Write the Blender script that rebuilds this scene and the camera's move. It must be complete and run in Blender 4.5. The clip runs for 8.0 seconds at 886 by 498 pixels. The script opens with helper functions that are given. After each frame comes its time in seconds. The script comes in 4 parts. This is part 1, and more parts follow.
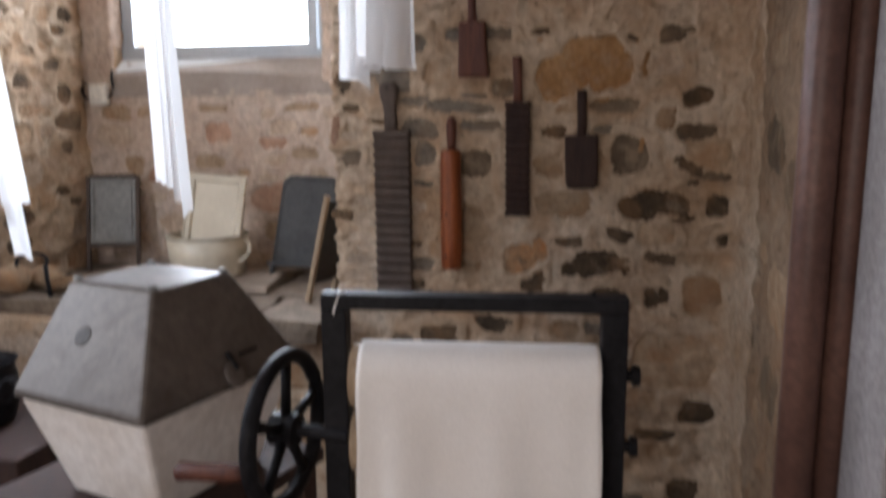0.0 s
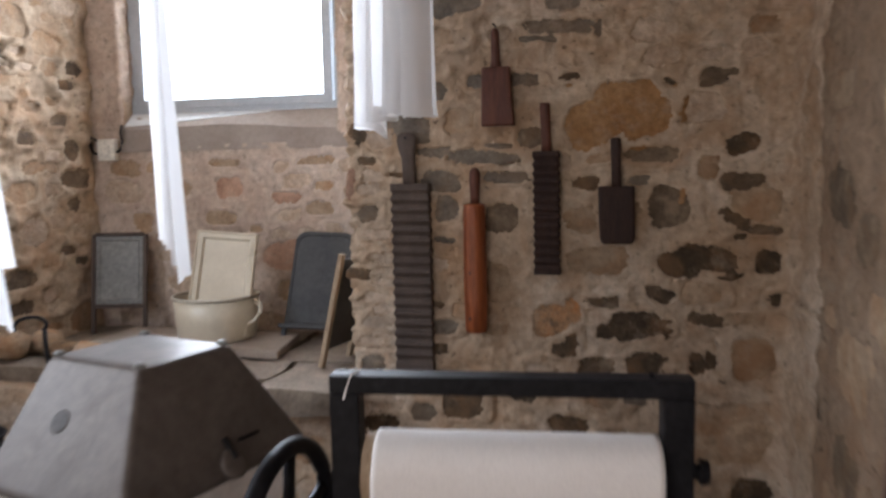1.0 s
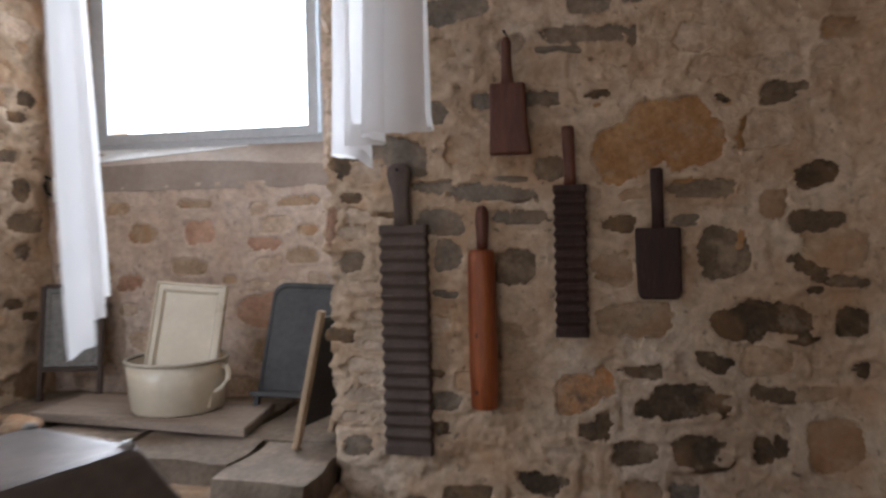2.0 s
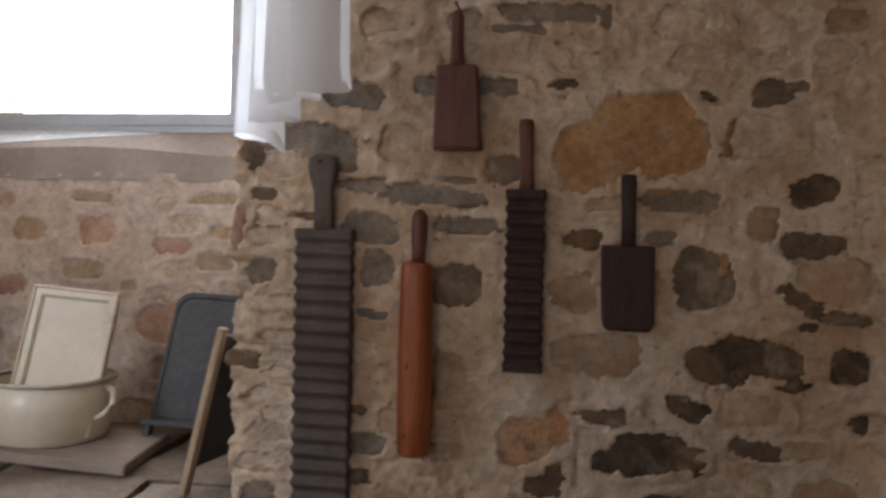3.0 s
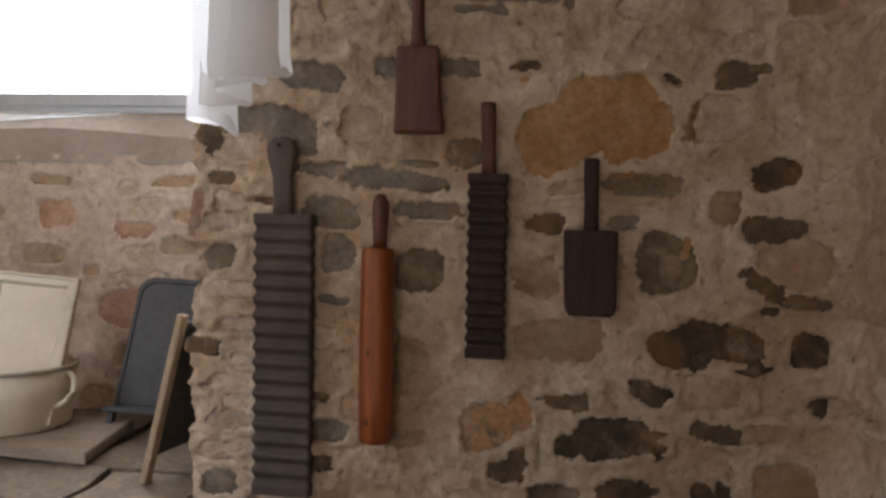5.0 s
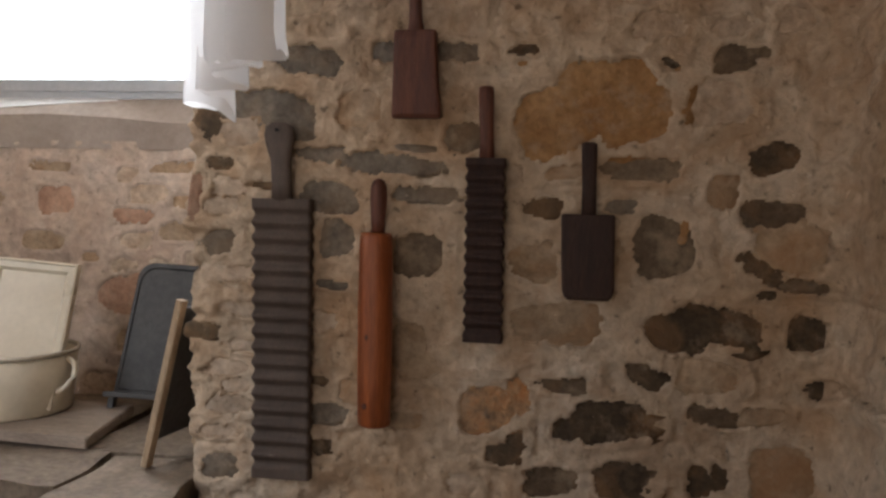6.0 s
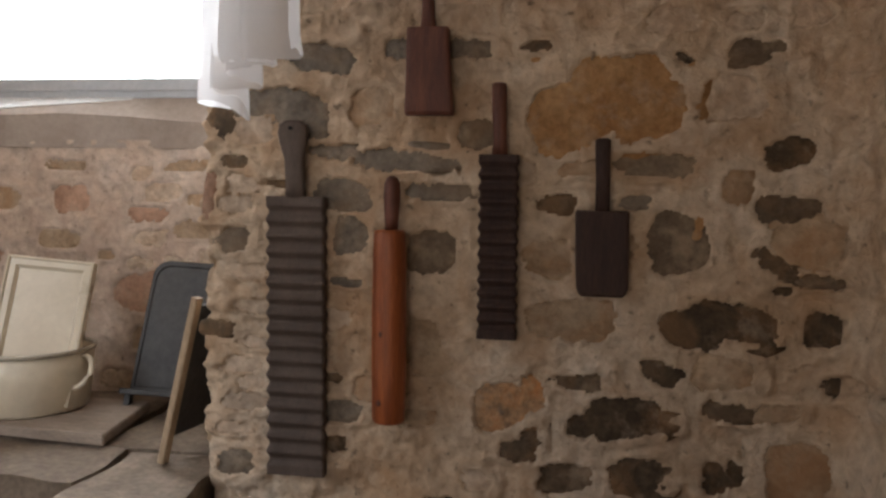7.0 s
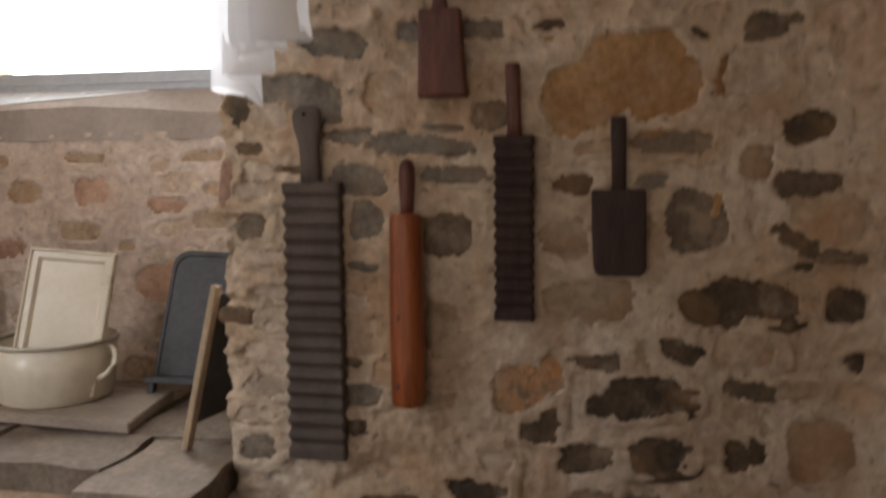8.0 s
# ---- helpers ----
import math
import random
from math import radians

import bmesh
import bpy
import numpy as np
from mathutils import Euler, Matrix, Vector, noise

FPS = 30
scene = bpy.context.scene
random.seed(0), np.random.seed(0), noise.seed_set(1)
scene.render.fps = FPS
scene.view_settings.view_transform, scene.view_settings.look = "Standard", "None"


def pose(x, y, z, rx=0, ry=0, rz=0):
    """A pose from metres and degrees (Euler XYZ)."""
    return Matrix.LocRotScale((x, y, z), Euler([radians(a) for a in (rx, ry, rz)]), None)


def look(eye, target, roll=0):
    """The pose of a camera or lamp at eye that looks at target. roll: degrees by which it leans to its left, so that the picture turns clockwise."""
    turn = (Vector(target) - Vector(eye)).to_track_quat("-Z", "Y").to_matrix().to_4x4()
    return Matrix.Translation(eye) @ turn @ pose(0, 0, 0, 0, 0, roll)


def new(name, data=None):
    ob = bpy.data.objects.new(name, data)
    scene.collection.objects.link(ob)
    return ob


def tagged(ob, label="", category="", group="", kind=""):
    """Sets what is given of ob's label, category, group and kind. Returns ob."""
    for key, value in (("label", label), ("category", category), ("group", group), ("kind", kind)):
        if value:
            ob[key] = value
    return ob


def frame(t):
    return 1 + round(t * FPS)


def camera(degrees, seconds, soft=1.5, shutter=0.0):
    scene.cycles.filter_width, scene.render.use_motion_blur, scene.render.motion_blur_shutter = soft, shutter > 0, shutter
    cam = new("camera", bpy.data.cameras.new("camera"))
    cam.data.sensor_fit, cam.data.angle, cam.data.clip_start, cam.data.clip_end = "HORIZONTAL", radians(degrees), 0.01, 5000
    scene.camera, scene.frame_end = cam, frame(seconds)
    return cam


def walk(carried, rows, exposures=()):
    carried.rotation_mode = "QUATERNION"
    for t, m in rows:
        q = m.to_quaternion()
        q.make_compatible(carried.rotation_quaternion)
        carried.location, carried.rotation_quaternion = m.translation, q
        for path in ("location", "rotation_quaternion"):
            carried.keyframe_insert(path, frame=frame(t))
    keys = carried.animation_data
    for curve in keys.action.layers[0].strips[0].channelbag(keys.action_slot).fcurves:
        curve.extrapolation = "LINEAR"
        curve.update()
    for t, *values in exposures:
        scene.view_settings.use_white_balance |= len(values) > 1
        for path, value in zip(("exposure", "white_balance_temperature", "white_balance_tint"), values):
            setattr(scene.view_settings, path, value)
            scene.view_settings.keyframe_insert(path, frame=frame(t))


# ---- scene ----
cam = camera(60.5, 8.0, soft=2.6, shutter=0.9)
PATH = [
    (0, (0.754, 0.250, 1.540), (0.341, 2.178, 1.206), -0.3),
    (0.2, (0.744, 0.252, 1.545), (0.323, 2.191, 1.287), -0.6),
    (0.5, (0.734, 0.264, 1.563), (0.272, 2.196, 1.332), -1.0),
    (1, (0.698, 0.439, 1.541), (0.235, 2.374, 1.340), -1.0),
    (1.5, (0.645, 0.690, 1.533), (0.146, 2.623, 1.414), -0.3),
    (1.7, (0.623, 0.749, 1.524), (0.142, 2.688, 1.434), -1.1),
    (2.8, (0.581, 1.164, 1.506), (0.194, 3.125, 1.451), 1.2),
    (3, (0.565, 1.182, 1.492), (0.232, 3.154, 1.468), 1.7),
    (3.5, (0.577, 1.208, 1.492), (0.267, 3.184, 1.484), 1.7),
    (4, (0.584, 1.201, 1.519), (0.287, 3.179, 1.507), 0.7),
    (4.5, (0.592, 1.202, 1.506), (0.303, 3.181, 1.494), 1.3),
    (4.7, (0.594, 1.207, 1.504), (0.312, 3.187, 1.468), 1.5),
    (5.8, (0.607, 1.210, 1.511), (0.329, 3.187, 1.388), 1.5),
    (6, (0.603, 1.206, 1.501), (0.324, 3.183, 1.388), 1.4),
    (6.5, (0.602, 1.207, 1.498), (0.307, 3.182, 1.382), 1.5),
    (7, (0.600, 1.205, 1.502), (0.290, 3.177, 1.379), 1.1),
    (7.5, (0.597, 1.205, 1.500), (0.271, 3.174, 1.378), 0.9),
    (7.7, (0.602, 1.211, 1.515), (0.260, 3.176, 1.370), 0.7),
    (7.9, (0.602, 1.202, 1.514), (0.255, 3.166, 1.355), 0.2),
    (8, (0.605, 1.207, 1.493), (0.247, 3.168, 1.336), -0.2),
]
walk(cam, [(t, look(eye, target, roll)) for t, eye, target, roll in PATH], [(0.0, 0.0, 5800, 10), (1.0, 0.0, 5800, 10), (1.5, -0.1, 5780, 10), (3.5, -0.12, 5960, 10), (4.5, -0.13, 6080, 10), (6.5, -0.13, 6350, 10), (8.0, -0.08, 6350, 10)])

# ---- light ----
world = bpy.data.worlds.new("world")
scene.world = world
world.use_nodes = True
wn = world.node_tree.nodes
sky = wn.new("ShaderNodeTexSky")
sky.sky_type, sky.sun_disc = "NISHITA", False
sky.sun_elevation, sky.sun_rotation = radians(40), radians(200)
world.node_tree.links.new(sky.outputs[0], wn["Background"].inputs[0])
wn["Background"].inputs[1].default_value = 0.12


def area(name, m, w, h, power, colour):
    """A lamp that stands in an opening for the daylight behind it."""
    lamp = bpy.data.lights.new(name, "AREA")
    lamp.shape, lamp.size, lamp.size_y, lamp.energy, lamp.color = "RECTANGLE", w, h, power, colour
    ob = new(name, lamp)
    ob.matrix_world = m
    return ob


area("window_daylight", look((-1.15, 4.08, 2.32), (0.6, 1.5, 1.6)), 1.0, 0.95, 106, (0.93, 0.96, 1.0))
area("west_daylight", look((-1.76, 1.33, 2.0), (0.2, 2.6, 1.8)), 0.8, 1.3, 32, (0.95, 0.97, 1.0))
area("south_daylight", look((-0.05, -0.83, 1.27), (0.0, 2.7, 1.15)), 1.3, 2.1, 16.0, (1.0, 0.83, 0.70))

# ---- materials ----


def surf(name, c1, c2, scale=6.0, fine=70.0, rough=0.8, bump=0.3, depth=0.004, metal=0.0, vary=0.0, stretch=(1, 1, 1), c3=None, spec=0.4, mottle=0.25, smear=None, pit_shade=0.0, tint=None):
    """A worn surface: two colours mixed at a large scale, grain and relief at a small one."""
    m = bpy.data.materials.new(name)
    m.use_nodes = True
    nt = m.node_tree
    n, l = nt.nodes, nt.links
    b = n["Principled BSDF"]
    tc, mp = n.new("ShaderNodeTexCoord"), n.new("ShaderNodeMapping")
    mp.inputs["Scale"].default_value = stretch
    l.new(tc.outputs["Object"], mp.inputs[0])
    big, small = n.new("ShaderNodeTexNoise"), n.new("ShaderNodeTexNoise")
    for tex, sc, det in ((big, scale, 6), (small, fine, 4)):
        tex.inputs["Scale"].default_value, tex.inputs["Detail"].default_value = sc, det
        tex.inputs["Roughness"].default_value = 0.62
        l.new(mp.outputs[0], tex.inputs["Vector"])
    ramp = n.new("ShaderNodeValToRGB")
    l.new(big.outputs[0], ramp.inputs[0])
    e = ramp.color_ramp.elements
    e[0].position, e[0].color = 0.34, (*c1, 1)
    e[1].position, e[1].color = 0.66, (*c2, 1)
    if c3:
        k = ramp.color_ramp.elements.new(0.5)
        k.color = (*c3, 1)
    mr = n.new("ShaderNodeMapRange")
    mr.inputs[1].default_value, mr.inputs[2].default_value = 0.3, 0.7
    mr.inputs[3].default_value, mr.inputs[4].default_value = 1 - mottle, 1 + mottle
    l.new(small.outputs[0], mr.inputs[0])
    mul = n.new("ShaderNodeVectorMath")
    mul.operation = "SCALE"
    l.new(ramp.outputs[0], mul.inputs[0])
    l.new(mr.outputs[0], mul.inputs["Scale"])
    out = mul.outputs[0]
    if vary:
        info, mr2, mul2 = n.new("ShaderNodeObjectInfo"), n.new("ShaderNodeMapRange"), n.new("ShaderNodeVectorMath")
        mr2.inputs[3].default_value, mr2.inputs[4].default_value = 1 - vary, 1 + vary
        l.new(info.outputs["Random"], mr2.inputs[0])
        mul2.operation = "SCALE"
        l.new(out, mul2.inputs[0])
        l.new(mr2.outputs[0], mul2.inputs["Scale"])
        out = mul2.outputs[0]
    if tint:
        wash, span, tone = n.new("ShaderNodeTexNoise"), n.new("ShaderNodeMapRange"), n.new("ShaderNodeMix")
        wash.inputs["Scale"].default_value, wash.inputs["Detail"].default_value, wash.inputs["Roughness"].default_value = tint[3], 4, 0.6
        wash.inputs["Distortion"].default_value = 0.6
        l.new(tc.outputs["Object"], wash.inputs["Vector"])
        span.inputs[1].default_value, span.inputs[2].default_value = 0.47, 0.68
        span.inputs[4].default_value = tint[4]
        l.new(wash.outputs[0], span.inputs[0])
        tone.data_type = "RGBA"
        l.new(span.outputs[0], tone.inputs[0])
        l.new(out, tone.inputs[6])
        tone.inputs[7].default_value = (*tint[:3], 1)
        out = tone.outputs[2]
    # Random dark specks put the shade of tiny pits into the colour.
    if pit_shade:
        hole, cut, dim = n.new("ShaderNodeTexNoise"), n.new("ShaderNodeMapRange"), n.new("ShaderNodeVectorMath")
        hole.inputs["Scale"].default_value, hole.inputs["Detail"].default_value = 44, 3
        l.new(tc.outputs["Object"], hole.inputs["Vector"])
        cut.inputs[1].default_value, cut.inputs[2].default_value = 0.62, 0.74
        cut.inputs[3].default_value, cut.inputs[4].default_value = 1.0, 1 - pit_shade
        l.new(hole.outputs[0], cut.inputs[0])
        dim.operation = "SCALE"
        l.new(out, dim.inputs[0])
        l.new(cut.outputs[0], dim.inputs["Scale"])
        out = dim.outputs[0]
    if smear:
        blot, edge, mix = n.new("ShaderNodeTexNoise"), n.new("ShaderNodeMapRange"), n.new("ShaderNodeMix")
        blot.inputs["Scale"].default_value, blot.inputs["Detail"].default_value, blot.inputs["Roughness"].default_value = 13, 6, 0.7
        l.new(tc.outputs["Object"], blot.inputs["Vector"])
        edge.inputs[1].default_value, edge.inputs[2].default_value = 0.52, 0.72
        edge.inputs[4].default_value = 0.6
        l.new(blot.outputs[0], edge.inputs[0])
        mix.data_type = "RGBA"
        l.new(edge.outputs[0], mix.inputs[0])
        l.new(out, mix.inputs[6])
        mix.inputs[7].default_value = (*smear, 1)
        out = mix.outputs[2]
    l.new(out, b.inputs["Base Color"])
    bp = n.new("ShaderNodeBump")
    bp.inputs["Strength"].default_value, bp.inputs["Distance"].default_value = bump, depth
    l.new(small.outputs[0], bp.inputs["Height"])
    l.new(bp.outputs[0], b.inputs["Normal"])
    rr = n.new("ShaderNodeMapRange")
    rr.inputs[3].default_value, rr.inputs[4].default_value = max(0.05, rough - 0.12), min(1, rough + 0.12)
    l.new(big.outputs[0], rr.inputs[0])
    l.new(rr.outputs[0], b.inputs["Roughness"])
    b.inputs["Metallic"].default_value = metal
    b.inputs["Specular IOR Level"].default_value = spec
    return m


MORTAR = surf("lime_mortar", (0.385, 0.270, 0.175), (0.56, 0.465, 0.365), 2.6, 38, 0.95, 0.9, 0.012, c3=(0.485, 0.375, 0.27), spec=0.15, mottle=0.22, pit_shade=0.55, tint=(0.36, 0.215, 0.115, 6.5, 0.6))
MORTAR_WEST = surf("yellow_mortar", (0.33, 0.245, 0.17), (0.50, 0.41, 0.31), 3.6, 34, 0.95, 0.8, 0.008, c3=(0.42, 0.32, 0.225), spec=0.15, mottle=0.2, pit_shade=0.55, tint=(0.38, 0.225, 0.12, 6.0, 0.55))
# East wall's shade is put into the colour: a browner, darker mortar.
MORTAR_EAST = surf("shaded_brown_mortar", (0.22, 0.148, 0.094), (0.36, 0.28, 0.205), 2.6, 38, 0.95, 0.9, 0.012, c3=(0.285, 0.205, 0.14), spec=0.15, mottle=0.22, pit_shade=0.5, tint=(0.31, 0.185, 0.105, 5.0, 0.6))
MORTAR_PINK = surf("pinkish_mortar", (0.41, 0.31, 0.245), (0.57, 0.48, 0.405), 3.0, 36, 0.95, 0.8, 0.008, c3=(0.50, 0.40, 0.32), spec=0.15, mottle=0.2, pit_shade=0.5, tint=(0.40, 0.26, 0.185, 6.0, 0.4))
PLASTER = surf("grey_plaster", (0.30, 0.25, 0.215), (0.40, 0.345, 0.30), 4, 50, 0.92, 0.4, 0.003, spec=0.2, mottle=0.1)
STONE_GREY = surf("grey_schist", (0.125, 0.102, 0.079), (0.205, 0.172, 0.136), 12, 70, 0.85, 0.8, 0.006, vary=0.22, spec=0.25, smear=(0.42, 0.33, 0.245), tint=(0.22, 0.145, 0.085, 8.0, 0.6))
STONE_DARK = surf("dark_schist", (0.048, 0.034, 0.022), (0.135, 0.092, 0.056), 14, 70, 0.85, 0.8, 0.006, vary=0.25, spec=0.25, smear=(0.40, 0.31, 0.22), tint=(0.23, 0.13, 0.062, 9.0, 0.75))
STONE_OCHRE = surf("ochre_sandstone", (0.30, 0.155, 0.062), (0.42, 0.255, 0.125), 10, 60, 0.9, 0.8, 0.006, vary=0.12, spec=0.2, smear=(0.42, 0.34, 0.26))
STONE_TAN = surf("tan_stone", (0.29, 0.198, 0.122), (0.42, 0.315, 0.215), 15, 55, 0.9, 0.8, 0.006, vary=0.2, spec=0.2, smear=(0.42, 0.33, 0.245), tint=(0.34, 0.18, 0.085, 8.0, 0.65))
STONE_BROWN = surf("brown_schist", (0.105, 0.075, 0.050), (0.18, 0.135, 0.092), 13, 70, 0.85, 0.8, 0.006, vary=0.2, spec=0.25, smear=(0.38, 0.29, 0.20), tint=(0.20, 0.12, 0.062, 9.0, 0.6))
STONE_RUSTY = surf("rusty_sandstone", (0.14, 0.10, 0.072), (0.46, 0.195, 0.072), 20, 60, 0.9, 0.9, 0.008, spec=0.2, c3=(0.40, 0.235, 0.125), smear=(0.44, 0.35, 0.26))
STONE_PALE = surf("pale_stone", (0.38, 0.275, 0.19), (0.52, 0.42, 0.325), 12, 50, 0.92, 0.9, 0.008, vary=0.14, spec=0.15, smear=(0.46, 0.36, 0.27))
BRICK = surf("old_red_brick", (0.29, 0.160, 0.105), (0.40, 0.255, 0.178), 10, 60, 0.9, 0.6, 0.004, vary=0.12, spec=0.2, smear=(0.42, 0.34, 0.26))
SLAB = surf("grey_slab", (0.135, 0.102, 0.073), (0.235, 0.186, 0.140), 7, 60, 0.85, 0.6, 0.005, vary=0.12, spec=0.3)
FLOORM = surf("floor_cement", (0.12, 0.09, 0.07), (0.20, 0.15, 0.115), 4, 50, 0.8, 0.3)
CEIL = surf("ceiling_boards", (0.22, 0.16, 0.11), (0.32, 0.25, 0.18), 4, 50, 0.8, 0.3)
# White paint darkened to grey, so the colour carries the doorway's dim light.
WHITEP = surf("shaded_white_paint", (0.26, 0.235, 0.23), (0.33, 0.30, 0.295), 5, 60, 0.6, 0.15)
FRAMEP = surf("grey_window_paint", (0.36, 0.38, 0.40), (0.44, 0.46, 0.48), 4, 60, 0.4, 0.08, mottle=0.08)
RUST = surf("red_oxide_pipe", (0.085, 0.042, 0.032), (0.155, 0.078, 0.056), 6, 70, 0.45, 0.25)
WOOD_DARK = surf("dark_stained_wood", (0.024, 0.012, 0.010), (0.052, 0.026, 0.019), 9, 60, 0.75, 0.4, 0.003, stretch=(6, 6, 0.8), mottle=0.3)
WOOD_GREY = surf("weathered_grey_wood", (0.060, 0.041, 0.032), (0.098, 0.071, 0.056), 5, 60, 0.72, 0.25, 0.002, stretch=(3, 3, 1.2), mottle=0.14)
WOOD_RED = surf("red_brown_wood", (0.070, 0.022, 0.013), (0.14, 0.047, 0.026), 8, 60, 0.55, 0.35, 0.003, stretch=(7, 7, 0.7), mottle=0.25)
WOOD_PIN = surf("orange_varnished_wood", (0.13, 0.030, 0.009), (0.33, 0.092, 0.024), 4, 50, 0.42, 0.25, 0.002, stretch=(7, 7, 0.6), mottle=0.2)
WOOD_PALE = surf("pale_wood", (0.30, 0.21, 0.13), (0.42, 0.31, 0.20), 8, 60, 0.7, 0.3, 0.003, stretch=(6, 6, 0.8))
PLANK = surf("dusty_plank", (0.22, 0.172, 0.135), (0.31, 0.25, 0.20), 6, 60, 0.8, 0.3, 0.003, stretch=(0.8, 5, 5))
IRON = surf("black_iron", (0.008, 0.0075, 0.009), (0.017, 0.016, 0.018), 10, 80, 0.5, 0.3, 0.002, spec=0.12)
ZINC = surf("dull_zinc", (0.094, 0.077, 0.066), (0.165, 0.139, 0.120), 4.0, 50, 0.52, 0.25, 0.001, metal=0.25, spec=0.4, mottle=0.14, tint=(0.078, 0.061, 0.050, 8.0, 0.65))
STAIN = surf("dark_stain", (0.045, 0.038, 0.033), (0.08, 0.068, 0.06), 12, 60, 0.6, 0.1)
ZINC_DIM = surf("dark_zinc", (0.15, 0.145, 0.135), (0.21, 0.205, 0.19), 6, 60, 0.5, 0.15, 0.002, metal=0.35)
ENAMEL = surf("cream_enamel", (0.52, 0.455, 0.345), (0.61, 0.545, 0.425), 5, 50, 0.3, 0.05, 0.001, spec=0.5, mottle=0.05)
ENAMEL_RIM = surf("worn_enamel_rim", (0.30, 0.26, 0.20), (0.42, 0.38, 0.30), 12, 60, 0.4, 0.1)
TUBW = surf("white_washed_wood", (0.74, 0.67, 0.60), (0.90, 0.86, 0.82), 5, 40, 0.7, 0.3, 0.003, mottle=0.08)
SLATE = surf("blue_black_paint", (0.028, 0.027, 0.027), (0.058, 0.055, 0.053), 7, 60, 0.5, 0.2)
SWITCH = surf("ivory_plastic", (0.66, 0.62, 0.54), (0.74, 0.70, 0.62), 5, 60, 0.4, 0.05)
SILLW = surf("daylit_gloss_paint", (0.70, 0.72, 0.72), (0.78, 0.80, 0.80), 6, 60, 0.25, 0.05, mottle=0.05, spec=0.5)
CLOTH = surf("unbleached_linen", (0.86, 0.81, 0.76), (0.92, 0.88, 0.84), 4, 220, 0.95, 0.25, 0.001, spec=0.1, mottle=0.05)


def voile():
    """Thin white cotton that lets some light through."""
    m = surf("white_cotton", (0.90, 0.90, 0.91), (0.94, 0.94, 0.95), 5, 260, 0.95, 0.2, 0.001, spec=0.1, mottle=0.04)
    n, l = m.node_tree.nodes, m.node_tree.links
    tr, mix = n.new("ShaderNodeBsdfTranslucent"), n.new("ShaderNodeMixShader")
    tr.inputs[0].default_value = (0.98, 0.98, 0.985, 1)
    mix.inputs[0].default_value = 0.66
    l.new(n["Principled BSDF"].outputs[0], mix.inputs[1])
    l.new(tr.outputs[0], mix.inputs[2])
    open_weave, sheer = n.new("ShaderNodeBsdfTransparent"), n.new("ShaderNodeMixShader")
    sheer.inputs[0].default_value = 0.17
    l.new(mix.outputs[0], sheer.inputs[1])
    l.new(open_weave.outputs[0], sheer.inputs[2])
    l.new(sheer.outputs[0], n["Material Output"].inputs[0])
    return m


VOILE = voile()
GLASS = bpy.data.materials.new("window_glass")
GLASS.use_nodes = True
GLASS.node_tree.nodes["Principled BSDF"].inputs["Transmission Weight"].default_value = 1.0
GLASS.node_tree.nodes["Principled BSDF"].inputs["Roughness"].default_value = 0.02
GLASS.node_tree.nodes["Principled BSDF"].inputs["IOR"].default_value = 1.1

# ---- builders ----


def thing(name, at, label, category, group="", kind=""):
    """A thing of several parts: an empty at its base."""
    ob = new(name)
    ob.location = at
    return tagged(ob, label, category, group, kind)


def link(name, verts, faces, material, parent=None, label="", smooth=True):
    me = bpy.data.meshes.new(name)
    me.from_pydata(verts, [], faces)
    me.materials.append(material)
    if smooth:
        me.polygons.foreach_set("use_smooth", [True] * len(me.polygons))
    me.update()
    ob = new(name, me)
    if parent:
        ob.parent = parent
        ob.matrix_parent_inverse = Matrix.Translation(-parent.location)
    if label:
        tagged(ob, label)
    return ob


def part(name, bm, material, parent=None, label="", smooth=False):
    """Links a bmesh as one mesh object under a thing or part."""
    bmesh.ops.recalc_face_normals(bm, faces=bm.faces)
    bm.verts.index_update()
    verts, faces = [v.co[:] for v in bm.verts], [[v.index for v in f.verts] for f in bm.faces]
    bm.free()
    return link(name, verts, faces, material, parent, label, smooth)


def box(lo, hi, bevel=0.003, turn=None, seg=2):
    """A bevelled block between two corners, turned by a matrix."""
    bm = bmesh.new()
    bmesh.ops.create_cube(bm, size=1)
    for v in bm.verts:
        v.co = Vector([lo[i] + (v.co[i] + 0.5) * (hi[i] - lo[i]) for i in range(3)])
    if bevel:
        bmesh.ops.bevel(bm, geom=bm.edges[:], offset=bevel, segments=seg, affect="EDGES", profile=0.6)
    if turn:
        bm.transform(turn)
    return bm


def loft(rings, closed=False, cap=True, bm=None):
    """A skin over rings of points of equal count."""
    bm = bm or bmesh.new()
    vs = [[bm.verts.new(p) for p in r] for r in rings]
    n = len(vs[0])
    for a, b in zip(vs, vs[1:] + ([vs[0]] if closed else [])):
        for i in range(n):
            bm.faces.new((a[i], a[(i + 1) % n], b[(i + 1) % n], b[i]))
    if cap and not closed:
        bm.faces.new(vs[0][::-1])
        bm.faces.new(vs[-1])
    return bm


def oval(c, u, v, a, b, power=2.0, n=16):
    """A ring round c in the plane of u and v; a higher power squares it."""
    pts = []
    for i in range(n):
        t = 2 * math.pi * (i + 0.5) / n
        cx, sx = math.cos(t), math.sin(t)
        pts.append(Vector(c) + Vector(u) * a * math.copysign(abs(cx) ** (2 / power), cx) + Vector(v) * b * math.copysign(abs(sx) ** (2 / power), sx))
    return pts


